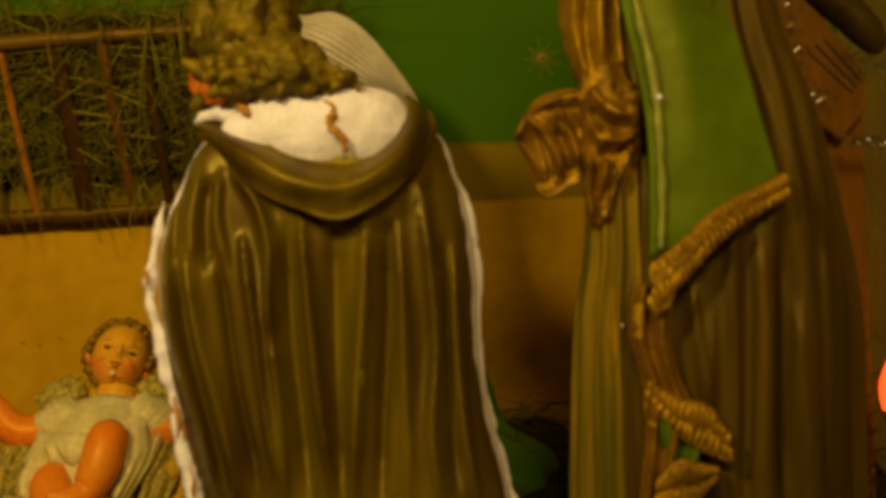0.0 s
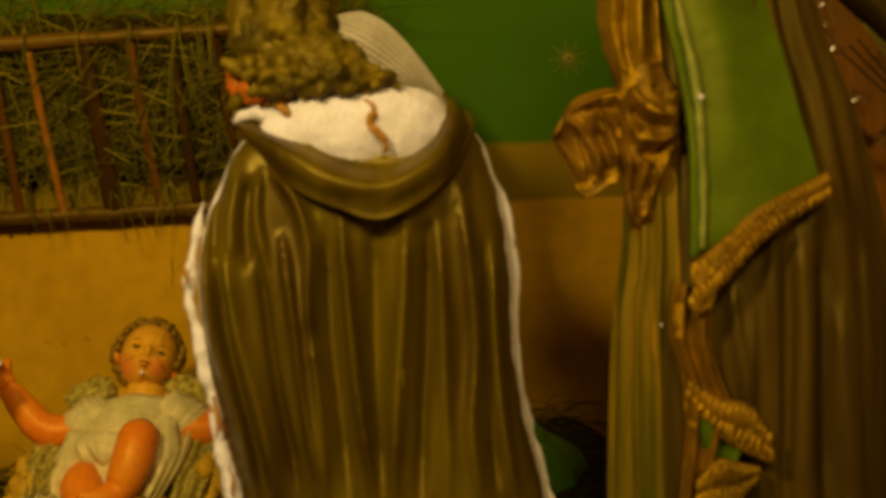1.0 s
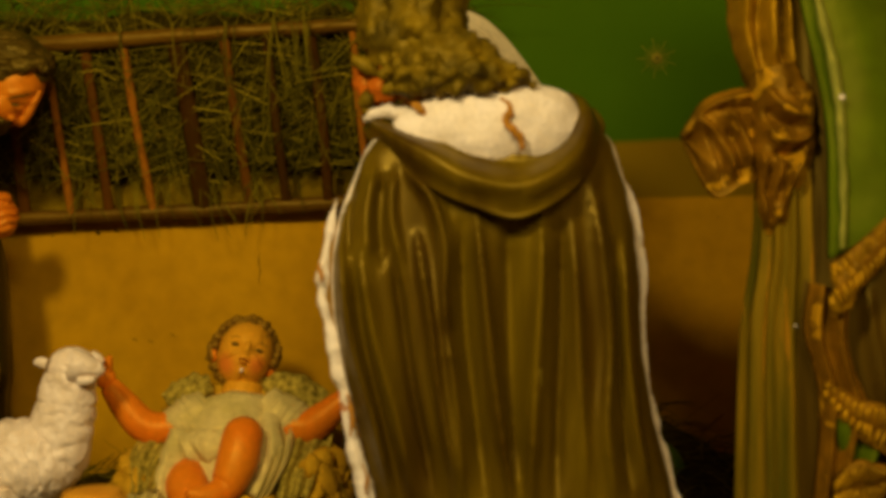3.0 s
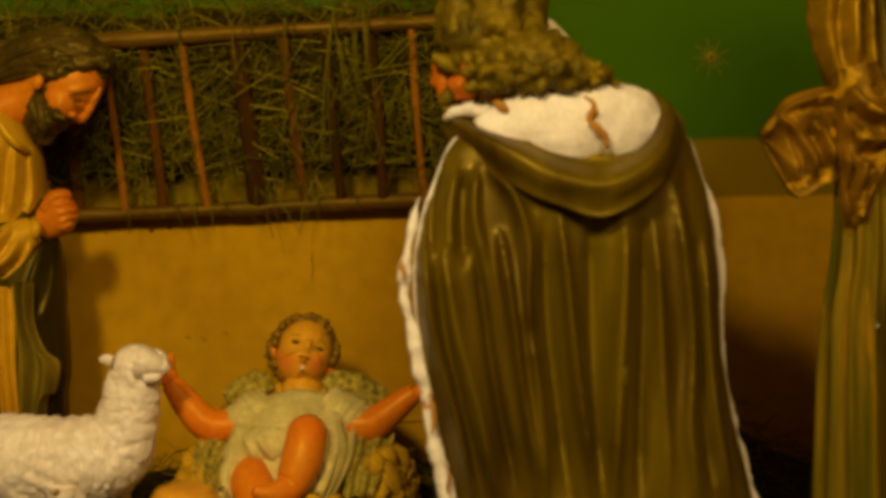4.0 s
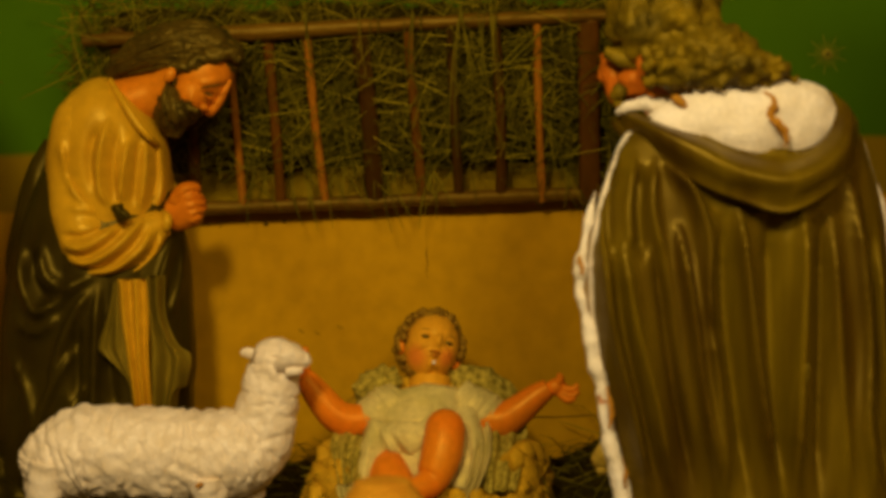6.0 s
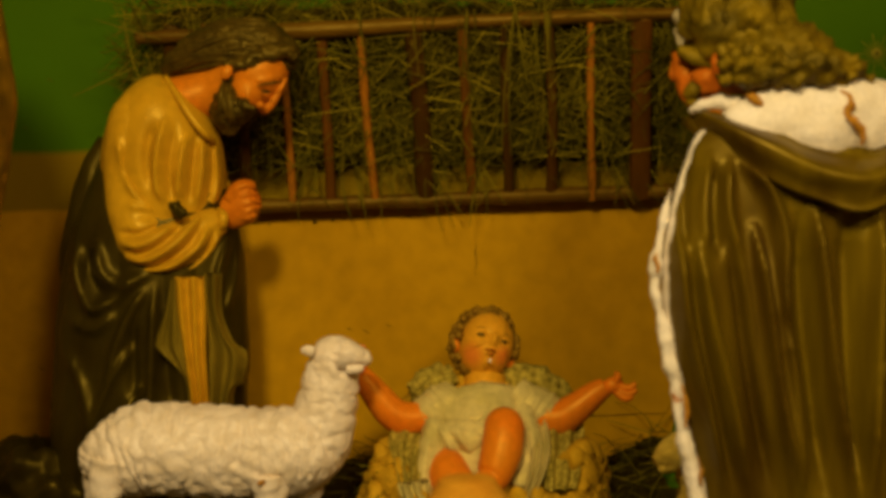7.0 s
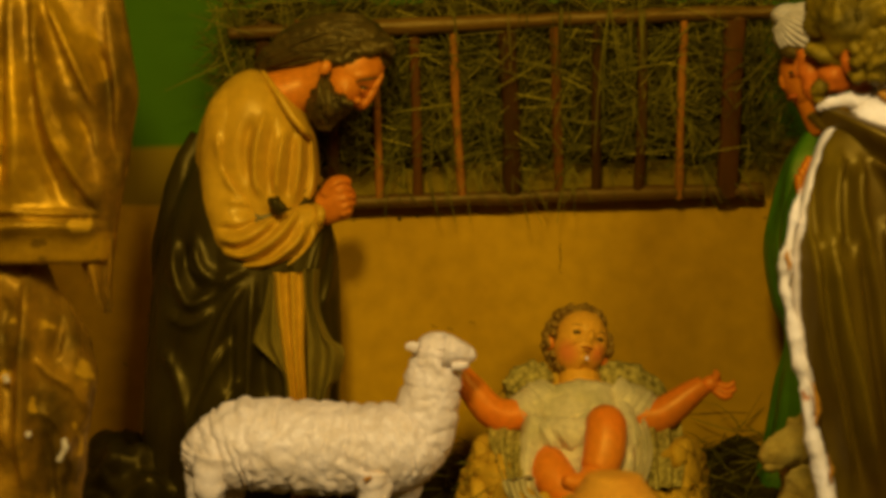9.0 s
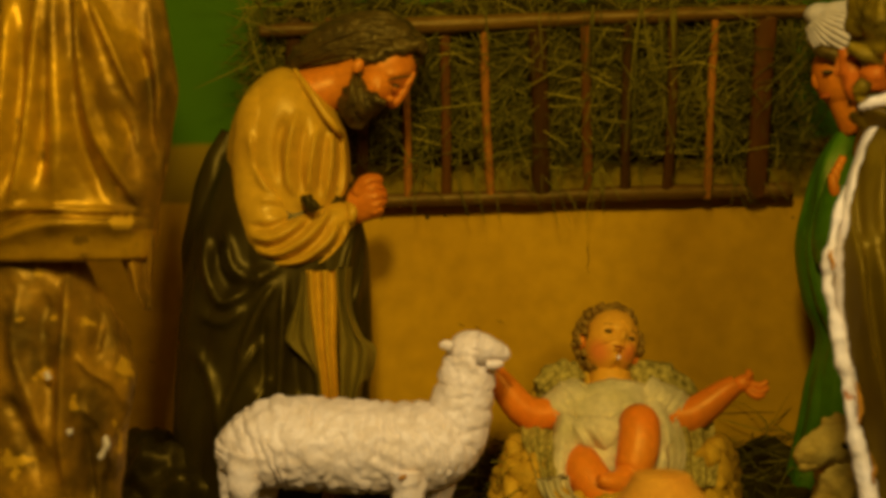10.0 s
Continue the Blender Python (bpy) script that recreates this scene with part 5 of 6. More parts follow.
    for p in (((-0.335, 1.765, 0.262), (-0.33, 1.762, 0.272), (-0.333, 1.76, 0.279)), ((-0.328, 1.765, 0.257), (-0.313, 1.762, 0.254), (-0.303, 1.76, 0.262)), ((-0.33, 1.765, 0.252), (-0.315, 1.76, 0.245), (-0.302, 1.758, 0.252)), ((-0.333, 1.766, 0.249), (-0.32, 1.76, 0.239), (-0.308, 1.758, 0.242))):
        s.limb([(*p[0], 0.006), (*p[1], 0.006), (*p[2], 0.0035)], M_FACE, n=10, rings=10)
    # legs: one knee raised, the other shin crossed under it
    s.limb([(-0.5121, 1.74, 0.1689, 0.0254), (-0.5085, 1.72, 0.2026, 0.0284), (-0.5078, 1.705, 0.2049, 0.0298), (-0.5124, 1.69, 0.1777, 0.0304), (-0.521, 1.68, 0.1534, 0.0277), (-0.531, 1.67, 0.1375, 0.0227), (-0.5473, 1.655, 0.1327, 0.0177), (-0.5657, 1.645, 0.1366, 0.0128), (-0.5776, 1.64, 0.141, 0.0072)], M_FACE, n=36, rings=60)
    s.limb([(-0.5877, 1.76, 0.1577, 0.0205), (-0.5916, 1.73, 0.1505, 0.0277), (-0.5906, 1.7, 0.1405, 0.0314), (-0.5786, 1.68, 0.1246, 0.0302), (-0.5605, 1.66, 0.1108, 0.0234), (-0.5452, 1.645, 0.1011, 0.0176), (-0.527, 1.635, 0.096, 0.0111)], M_FACE, n=36, rings=50)
    start = len(s.v)
    s.limb([(-0.613, 1.745, 0.199, 0.0136), (-0.5889, 1.735, 0.1893, 0.0253), (-0.56, 1.73, 0.1881, 0.0269), (-0.5363, 1.735, 0.1988, 0.0219), (-0.5286, 1.75, 0.2185, 0.0102)], M_LINEN, n=48, rings=60, bump=0.004, bump_scale=40)
    s.limb([(-0.6055, 1.75, 0.2066, 0.0187), (-0.6149, 1.73, 0.1761, 0.0219), (-0.6242, 1.71, 0.1422, 0.0216), (-0.6301, 1.69, 0.105, 0.0213)], M_LINEN, n=36, rings=44, bump=0.005, bump_scale=36)
    s.limb([(-0.4745, 1.765, 0.2242, 0.0154), (-0.4711, 1.74, 0.1938, 0.0186), (-0.473, 1.715, 0.1561, 0.0167), (-0.4841, 1.69, 0.1197, 0.0164)], M_LINEN, n=36, rings=44, bump=0.005, bump_scale=36)
    s.press(start, [([(-0.6044, 0.2103, 0.0033), (-0.5921, 0.1877, 0.0042), (-0.584, 0.1667, 0.0033)], 0.006), ([(-0.5794, 0.2083, 0.0033), (-0.5671, 0.1849, 0.0042), (-0.5548, 0.168, 0.0033)], 0.006), ([(-0.5919, 0.2043, 0.0025), (-0.5788, 0.1833, 0.0033), (-0.569, 0.1666, 0.0025)], -0.006), ([(-0.6171, 0.1921, 0.0033), (-0.6257, 0.1589, 0.0042), (-0.6262, 0.1089, 0.0042)], 0.006), ([(-0.4684, 0.2237, 0.0033), (-0.4638, 0.1736, 0.0042), (-0.471, 0.1236, 0.0033)], 0.006), ([(-0.4784, 0.2155, 0.0025), (-0.4756, 0.1654, 0.0033)], -0.006)], 1.76)
    tagged(s.done("infant_statue"), "painted plaster infant in pale gown lying with open arms", "statue")


def crib():
    crib_ob = tagged(new("straw_crib"), "low yellow straw crib draped with lace-edged white cloth", "crib")
    s = Sculpt(M_STRAWBED)
    s.robe([(-0.535, 1.757, 0.0, 0.155, 0.11), (-0.535, 1.757, 0.05, 0.163, 0.11), (-0.535, 1.76, 0.09, 0.16, 0.1), (-0.535, 1.775, 0.115, 0.14, 0.085), (-0.535, 1.785, 0.13, 0.08, 0.05)], M_STRAWBED, fine=0.010, count=30, n=180, rings=70, lump=0.012, seed=8)
    s.ball((-0.53, 1.865, 0.2), (0.135, 0.05, 0.075), M_STRAWBED, (-12, 0, 0), bump=0.02, bump_scale=26, n=50, rings=30)
    s.done("straw_bed", crib_ob)
    rim = random.Random(6)
    for k in range(52):
        a = radians(-118 + 236 * k / 51)
        for z, r in ((0.15, 0.9), (0.125, 0.98), (0.095, 1.03), (0.06, 1.03)):
            if abs(a) < 0.95 and z > 0.1:
                continue
            q = 0.018 * rim.uniform(0.7, 1.4)
            s = Sculpt(M_STRAWBED)
            s.ball((-0.535 + 0.164 * r * math.sin(a), 1.757 - 0.114 * r * math.cos(a), z + rim.uniform(-0.012, 0.012)), (q * 1.5, q * 0.8, q), M_STRAWBED, (0, rim.uniform(0, 180), rim.uniform(0, 180)), bump=0.008, bump_scale=50, n=18, rings=12, seed=k)
            s.done("straw_clump", crib_ob)
    s = Sculpt(M_LACE)
    s.ball((-0.4471, 1.86, 0.2376), (0.066, 0.034, 0.044), M_LACE, (0, 34, 0), bump=0.008, bump_scale=40, n=56, rings=34)
    s.ball((-0.6111, 1.835, 0.2517), (0.040, 0.030, 0.034), M_LACE, (0, -24, 0), bump=0.010, bump_scale=60, n=44, rings=28, seed=3)
    tagged(s.done("lace_pillow", crib_ob), "crumpled lace pillow")
    for k, (a, e, m) in enumerate((([(-0.4375, 1.79, 0.2071), (-0.444, 1.74, 0.1808), (-0.4508, 1.69, 0.1522), (-0.4535, 1.66, 0.124)], [(-0.3803, 1.81, 0.2149), (-0.3841, 1.77, 0.1793), (-0.398, 1.7, 0.1538), (-0.4089, 1.67, 0.1246)], M_LACE),
                                   ([(-0.4696, 1.76, 0.2034), (-0.4688, 1.71, 0.1737), (-0.4756, 1.67, 0.1442), (-0.492, 1.65, 0.1121)], [(-0.4374, 1.77, 0.2058), (-0.4388, 1.71, 0.1733), (-0.4544, 1.67, 0.1439), (-0.4718, 1.65, 0.1159)], M_LINEN),
                                   ([(-0.674, 1.78, 0.2028), (-0.6798, 1.74, 0.1837), (-0.6682, 1.7, 0.1572), (-0.6599, 1.66, 0.1201)], [(-0.621, 1.75, 0.1898), (-0.6256, 1.71, 0.1672), (-0.6333, 1.68, 0.14), (-0.6368, 1.65, 0.1059)], M_LACE),
                                   ([(-0.6646, 1.65, 0.1384), (-0.6616, 1.64, 0.1285), (-0.6543, 1.635, 0.1135), (-0.6509, 1.63, 0.1027)], [(-0.6192, 1.66, 0.1439), (-0.6181, 1.65, 0.1258), (-0.6019, 1.64, 0.1117), (-0.5987, 1.635, 0.1009)], M_LINEN))):
        s = Sculpt(m)
        s.sheet(a, e, m, rows=44, cols=40, thick=0.009, wave=0.009, waves=5, seed=k * 2.0)
        s.done("cloth_flap", crib_ob)
    rnd = random.Random(8)
    places = []
    for _ in range(420):
        a = rnd.choice((-1, 1)) * rnd.uniform(1.0, 1.9)
        r = rnd.uniform(0.8, 1.02)
        z = rnd.uniform(0.06, 0.16)
        places.append(((-0.535 + 0.16 * r * math.sin(a), 1.757 - 0.125 * r * math.cos(a), z), (rnd.gauss(0, 1), -0.2, rnd.gauss(0, 0.6)), rnd.uniform(0.02, 0.05), 0.0009, 0.4))
    tagged(straws("straw", places, M_HAY, crib_ob), kind="stuff")


def mary():
    s = Sculpt(M_GREEN)
    s.robe([(-0.045, 1.87, 0.0, 0.205, 0.11), (-0.035, 1.87, 0.08, 0.205, 0.105), (-0.035, 1.87, 0.14, 0.19, 0.10), (-0.065, 1.865, 0.19, 0.15, 0.10), (-0.07, 1.86, 0.25, 0.135, 0.1), (-0.072, 1.855, 0.32, 0.118, 0.1), (-0.085, 1.85, 0.38, 0.128, 0.1), (-0.09, 1.85, 0.46, 0.134, 0.1), (-0.085, 1.85, 0.53, 0.125, 0.098), (-0.085, 1.85, 0.6, 0.105, 0.09), (-0.09, 1.85, 0.66, 0.06, 0.06), (-0.1, 1.85, 0.69, 0.04, 0.045)],
           M_GREEN, ridges=[(-70, -60, 8, 0.012), (-50, -66, 7, 0.012), (-88, -80, 7, 0.01), (-30, -40, 8, 0.012), (60, 40, 8, 0.012), (80, 60, 8, 0.01)], fine=0.008, count=20, n=180, rings=90, seed=6)
    s.limb([(-0.10, 1.79, 0.62, 0.035), (-0.16, 1.775, 0.55, 0.045), (-0.185, 1.765, 0.47, 0.046), (-0.18, 1.76, 0.43, 0.03)], M_GREEN, n=32, rings=40, folds=0.006, fold_count=6, spiral=0.8)
    s.limb([(-0.125, 1.78, 0.68, 0.012), (-0.15, 1.765, 0.62, 0.016), (-0.155, 1.76, 0.56, 0.014)], M_OLDGOLD, n=16, rings=20)
    for k in range(4):
        s.limb([(-0.178 + 0.002 * k, 1.755 + 0.006 * k, 0.525 + 0.008 * k, 0.011), (-0.2 + 0.004 * k, 1.75 + 0.006 * k, 0.548 + 0.010 * k, 0.009), (-0.206 + 0.008 * k, 1.75 + 0.006 * k, 0.575 + 0.009 * k, 0.006)], M_SKIN, n=12, rings=14)
    s.limb([(-0.142, 1.81, 0.6463, 0.0264), (-0.1594, 1.81, 0.6818, 0.0246), (-0.168, 1.81, 0.7083, 0.0264)], M_SKIN, n=24, rings=10)
    s.ball((-0.1749, 1.81, 0.7277), (0.036, 0.038, 0.050), M_SKIN, (0, -22, 0), n=44, rings=32)
    s.limb([(-0.2048, 1.81, 0.7439, 0.0044), (-0.2085, 1.81, 0.7263, 0.007), (-0.205, 1.81, 0.7157, 0.007), (-0.198, 1.81, 0.713, 0.0044)], M_SKIN, n=14, rings=14)
    s.ball((-0.198, 1.8, 0.6967), (0.008, 0.012, 0.005), M_LIP)
    s.ball((-0.2027, 1.775, 0.7316), (0.009, 0.005, 0.0035), M_EYE, n=12, rings=8)
    s.limb([(-0.2216, 1.78, 0.7637, 0.0069), (-0.2059, 1.77, 0.7619, 0.0103), (-0.1853, 1.765, 0.7472, 0.012), (-0.17, 1.77, 0.7203, 0.012), (-0.1597, 1.78, 0.6869, 0.0087)], M_BROWNHAIR, n=16, rings=24, bump=0.004, bump_scale=60)
    # pleated white veil
    s.limb([(-0.2206, 1.8, 0.811, 0.0123), (-0.2107, 1.8, 0.8177, 0.0247), (-0.1952, 1.8, 0.8082, 0.0405), (-0.1674, 1.8, 0.7948, 0.0494), (-0.1244, 1.8, 0.7667, 0.0423), (-0.0817, 1.8, 0.7298, 0.03), (-0.0461, 1.8, 0.6931, 0.0194), (-0.0231, 1.8, 0.6482, 0.0123)], M_VEIL, n=90, rings=70)
    axis = spline([(-0.2189, 1.8, 0.8109, 0.0132), (-0.2089, 1.8, 0.8176, 0.0256), (-0.1934, 1.8, 0.8082, 0.0414), (-0.1674, 1.8, 0.7948, 0.0502), (-0.1244, 1.8, 0.7667, 0.0432), (-0.0817, 1.8, 0.7298, 0.0308), (-0.0461, 1.8, 0.6931, 0.0203), (-0.0248, 1.8, 0.6518, 0.0123)], 9)
    for k in range(15):
        phi = radians(-75 + 150 * k / 14)
        s.limb([(q[0] + q[3] * math.sin(phi) * 0.6, q[1] - q[3] * math.cos(phi), q[2] + q[3] * math.sin(phi) * 0.8, 0.0042 - 0.0003 * m) for m, q in enumerate(axis)], M_VEIL, n=10, rings=40, bump=0.001, bump_scale=40, seed=k)
    tagged(s.done("veiled_statue"), "kneeling painted plaster woman in green mantle and white pleated veil", "statue")


def lamb():
    s = Sculpt(M_LAMB)
    s.limb([(-0.195, 1.68, 0.17, 0.036), (-0.215, 1.665, 0.18, 0.032), (-0.245, 1.655, 0.174, 0.024), (-0.268, 1.65, 0.166, 0.017), (-0.278, 1.648, 0.163, 0.008)], M_LAMB, n=32, rings=40, bump=0.003, bump_scale=60)
    s.limb([(-0.25, 1.65, 0.158, 0.012), (-0.266, 1.648, 0.153, 0.009), (-0.273, 1.648, 0.154, 0.004)], M_LAMB, n=14, rings=12)
    s.ball((-0.205, 1.67, 0.2), (0.026, 0.026, 0.018), M_LAMB, bump=0.010, bump_scale=50)
    s.limb([(-0.195, 1.675, 0.18, 0.03), (-0.195, 1.685, 0.12, 0.042), (-0.18, 1.70, 0.08, 0.055), (-0.12, 1.72, 0.07, 0.065), (-0.05, 1.73, 0.07, 0.06), (-0.02, 1.73, 0.07, 0.03)], M_LAMB, n=48, rings=60, bump=0.010, bump_scale=45)
    s.ball((-0.212, 1.634, 0.183), (0.006, 0.004, 0.005), M_EYE, n=10, rings=8)
    s.limb([(-0.195, 1.645, 0.19, 0.008), (-0.185, 1.632, 0.18, 0.009), (-0.18, 1.63, 0.165, 0.004)], M_LAMB, n=12, rings=12)
    for x in (-0.17, -0.13, -0.06):
        s.limb([(x, 1.70, 0.06, 0.02), (x, 1.70, 0.0, 0.014)], M_LAMB, n=14, rings=8)
    s.turned(0, pose(-0.022, -0.01, 0.004))
    tagged(s.done("lamb_figurine"), "small white plaster lamb lying beside the king's cloak", "figurine")


def standing_magus():
    s = Sculpt(M_DARKROBE)
    s.robe([(0.325, 1.43, 0.0, 0.19, 0.105), (0.325, 1.425, 0.16, 0.178, 0.095), (0.335, 1.42, 0.35, 0.17, 0.088), (0.338, 1.42, 0.48, 0.15, 0.084), (0.33, 1.42, 0.61, 0.128, 0.08), (0.312, 1.42, 0.75, 0.1, 0.078), (0.305, 1.42, 0.95, 0.1, 0.085), (0.3, 1.42, 1.02, 0.06, 0.06)],
           M_DARKROBE, ridges=[(-8, 6, 5, 0.012), (10, 20, 5, 0.01), (30, 34, 6, 0.014), (50, 50, 7, 0.012), (70, 66, 7, 0.008), (88, 84, 6, 0.008)], fine=0.005, count=20, n=180, rings=90, seed=12)
    s.press(0, [([(0.3666, 0.4957, 0.0078), (0.364, 0.3785, 0.0091), (0.3574, 0.2745, 0.0091), (0.3503, 0.1574, 0.0091)], 0.014), ([(0.4101, 0.3897, 0.0065), (0.4087, 0.2855, 0.0078), (0.4102, 0.1551, 0.0085)], 0.013), ([(0.2835, 0.4207, 0.0046), (0.2901, 0.3552, 0.0059), (0.2976, 0.2768, 0.0059)], 0.010), ([(0.3338, 0.4057, 0.0059), (0.3306, 0.2885, 0.0065), (0.323, 0.1585, 0.0065)], 0.007),
                ([(0.3506, 0.4702, 0.0052), (0.3461, 0.3531, 0.0059), (0.3373, 0.1579, 0.0059)], -0.012), ([(0.3916, 0.4686, 0.0078), (0.3886, 0.3384, 0.0091), (0.3829, 0.1562, 0.0091)], -0.014), ([(0.318, 0.4193, 0.0052), (0.3137, 0.2892, 0.0059), (0.3074, 0.1591, 0.0059)], -0.010), ([(0.4474, 0.4795, 0.0078), (0.4447, 0.3232, 0.0085), (0.4414, 0.1539, 0.0085)], 0.010)], 1.42, 0.04)
    # olive and gold under-robe
    s.robe([(0.20, 1.42, 0.0, 0.056, 0.06), (0.20, 1.415, 0.16, 0.052, 0.056), (0.205, 1.41, 0.36, 0.045, 0.05), (0.212, 1.405, 0.46, 0.036, 0.045), (0.215, 1.4, 0.6, 0.03, 0.04)], M_OLIVE,
           ridges=[(-85, -85, 7, 0.006), (-55, -60, 7, 0.008), (-28, -30, 7, 0.010), (0, -4, 7, 0.010), (28, 24, 7, 0.010), (55, 50, 7, 0.008)], n=120, rings=70, seed=3)
    # green panel with a gold hem
    s.sheet([(0.19, 1.335, 1.0), (0.203, 1.32, 0.85), (0.214, 1.315, 0.745), (0.236, 1.312, 0.616), (0.237, 1.31, 0.52), (0.234, 1.308, 0.45)],
            [(0.33, 1.36, 1.0), (0.338, 1.345, 0.85), (0.345, 1.34, 0.74), (0.366, 1.33, 0.63), (0.38, 1.325, 0.57), (0.391, 1.32, 0.52)], M_PANEL, rows=60, cols=40, wave=0.006, waves=2.0, thick=0.014)
    # painted highlight running down the panel's vertical crease
    s.limb([(0.212, 1.306, 0.82, 0.003), (0.232, 1.302, 0.72, 0.0045), (0.247, 1.3, 0.63, 0.005), (0.249, 1.299, 0.54, 0.0045), (0.245, 1.298, 0.46, 0.003)], M_CREASELIGHT, n=12, rings=60, bump=0.003, bump_scale=40)
    s.ball((0.249, 1.2945, 0.631), (0.0035, 0.002, 0.0035), M_FUR, n=10, rings=8)
    for x, z in ((0.236, 0.44), (0.206, 0.372)):
        s.ball((x, 1.30 if x > 0.22 else 1.355, z), (0.0022, 0.002, 0.003), M_FUR, n=8, rings=6)
    hems = [([(0.392, 1.315, 0.5426), (0.3512, 1.305, 0.5243), (0.3077, 1.3, 0.5034), (0.271, 1.298, 0.4729), (0.2317, 1.298, 0.4427)], [(0.3934, 1.315, 0.5122), (0.3551, 1.305, 0.4922), (0.3126, 1.3, 0.465), (0.2765, 1.296, 0.4283), (0.2387, 1.294, 0.3949)]),
            ([(0.2306, 1.32, 0.3117), (0.2605, 1.312, 0.2903), (0.2915, 1.308, 0.2832), (0.3123, 1.306, 0.2539)], [(0.2266, 1.32, 0.2905), (0.2527, 1.312, 0.2539), (0.2795, 1.306, 0.2327), (0.3144, 1.302, 0.2174)]),
            ([(0.3011, 1.306, 0.2127), (0.2794, 1.308, 0.2176), (0.2575, 1.31, 0.222), (0.2347, 1.312, 0.2045)], [(0.2949, 1.304, 0.1973), (0.274, 1.306, 0.1722), (0.2516, 1.308, 0.163), (0.2297, 1.31, 0.1666)])]
    # dark folded tail with the green side showing
    s.sheet([(0.2176, 1.325, 0.4233), (0.2092, 1.325, 0.3717), (0.218, 1.325, 0.3324), (0.2243, 1.325, 0.2932), (0.2221, 1.325, 0.2349), (0.2129, 1.325, 0.1638)], [(0.2599, 1.318, 0.409), (0.2553, 1.318, 0.3575), (0.2628, 1.318, 0.3185), (0.2755, 1.318, 0.2792), (0.2594, 1.318, 0.2282), (0.244, 1.318, 0.1642)], M_BROWNGOLD, wave=0.008, waves=4, rows=60, cols=40, thick=0.010)
    s.sheet([(0.2368, 1.322, 0.2931), (0.2385, 1.322, 0.2542), (0.2435, 1.322, 0.2151), (0.2323, 1.322, 0.1767)], [(0.2737, 1.316, 0.2764), (0.2852, 1.316, 0.2404), (0.2743, 1.316, 0.2086), (0.2605, 1.316, 0.1834)], M_PANEL, wave=0.006, waves=3, rows=40, cols=30, thick=0.008, seed=1.0)
    rnd = random.Random(4)
    for k, (up, low) in enumerate(hems):
        s.sheet(up, low, M_BROWNGOLD, rows=50, cols=16, thick=0.010, wave=0.003, waves=2, seed=k)
        count = 26 if k == 0 else 14
        for p, q in zip(spline(up, count), spline(low, count)):
            wide = float(np.hypot(q[0] - p[0], q[2] - p[2]))
            lean = math.degrees(math.atan2(p[0] - q[0], p[2] - q[2]))
            for u in (0.26, 0.74):
                c = p * (1 - u) + q * u
                s.ball((c[0] + rnd.uniform(-0.001, 0.001), c[1] - 0.006, c[2]), (0.0036 * rnd.uniform(0.8, 1.2), 0.005, wide * 0.22 * rnd.uniform(0.8, 1.15)), M_GOLD, (0, lean + rnd.uniform(-12, 12), 0), bump=0.0015, bump_scale=120, n=10, rings=8)
    s.ball((0.2409, 1.294, 0.4043), (0.014, 0.006, 0.017), M_GOLD, (0, 30, 0), bump=0.007, bump_scale=60, n=24, rings=16)
    # gilded sleeve
    start = len(s.v)
    s.limb([(0.1928, 1.41, 0.8847, 0.0414), (0.1913, 1.41, 0.8088, 0.04), (0.193, 1.41, 0.7465, 0.0387), (0.1993, 1.41, 0.6945, 0.0359), (0.2101, 1.41, 0.6526, 0.0304), (0.2175, 1.41, 0.6281, 0.0207)], M_GOLD, n=90, rings=90, bump=0.003, bump_scale=24)
    s.press(start, [([(0.1736, 0.8143, 0.0061), (0.1654, 0.7405, 0.0067), (0.174, 0.6863, 0.0061), (0.1865, 0.6589, 0.0047)], 0.012), ([(0.2005, 0.8133, 0.0061), (0.1963, 0.7394, 0.0067), (0.1968, 0.6821, 0.0067)], 0.013), ([(0.2196, 0.7856, 0.0054), (0.2213, 0.7249, 0.0061), (0.224, 0.6709, 0.0054)], 0.009), ([(0.1865, 0.8004, 0.0047), (0.1812, 0.7332, 0.0054), (0.1859, 0.6791, 0.0047)], -0.011), ([(0.2116, 0.7859, 0.004), (0.2092, 0.7254, 0.0047), (0.2109, 0.6647, 0.004)], -0.010), ([(0.1596, 0.8014, 0.0047), (0.153, 0.7343, 0.0054), (0.1579, 0.6869, 0.0047)], -0.008)], 1.41)
    # bundled cloth over the wrist
    start = len(s.v)
    s.sheet([(0.1949, 1.39, 0.6505), (0.1673, 1.385, 0.6556), (0.1435, 1.385, 0.6538), (0.1146, 1.395, 0.6426), (0.0929, 1.42, 0.6063)], [(0.1916, 1.39, 0.5655), (0.1726, 1.38, 0.5452), (0.1522, 1.375, 0.5389), (0.123, 1.385, 0.5284), (0.0993, 1.42, 0.5907)], M_BROWNGOLD, wave=0.005, waves=4, rows=80, cols=70, thick=0.016, seed=0.6)
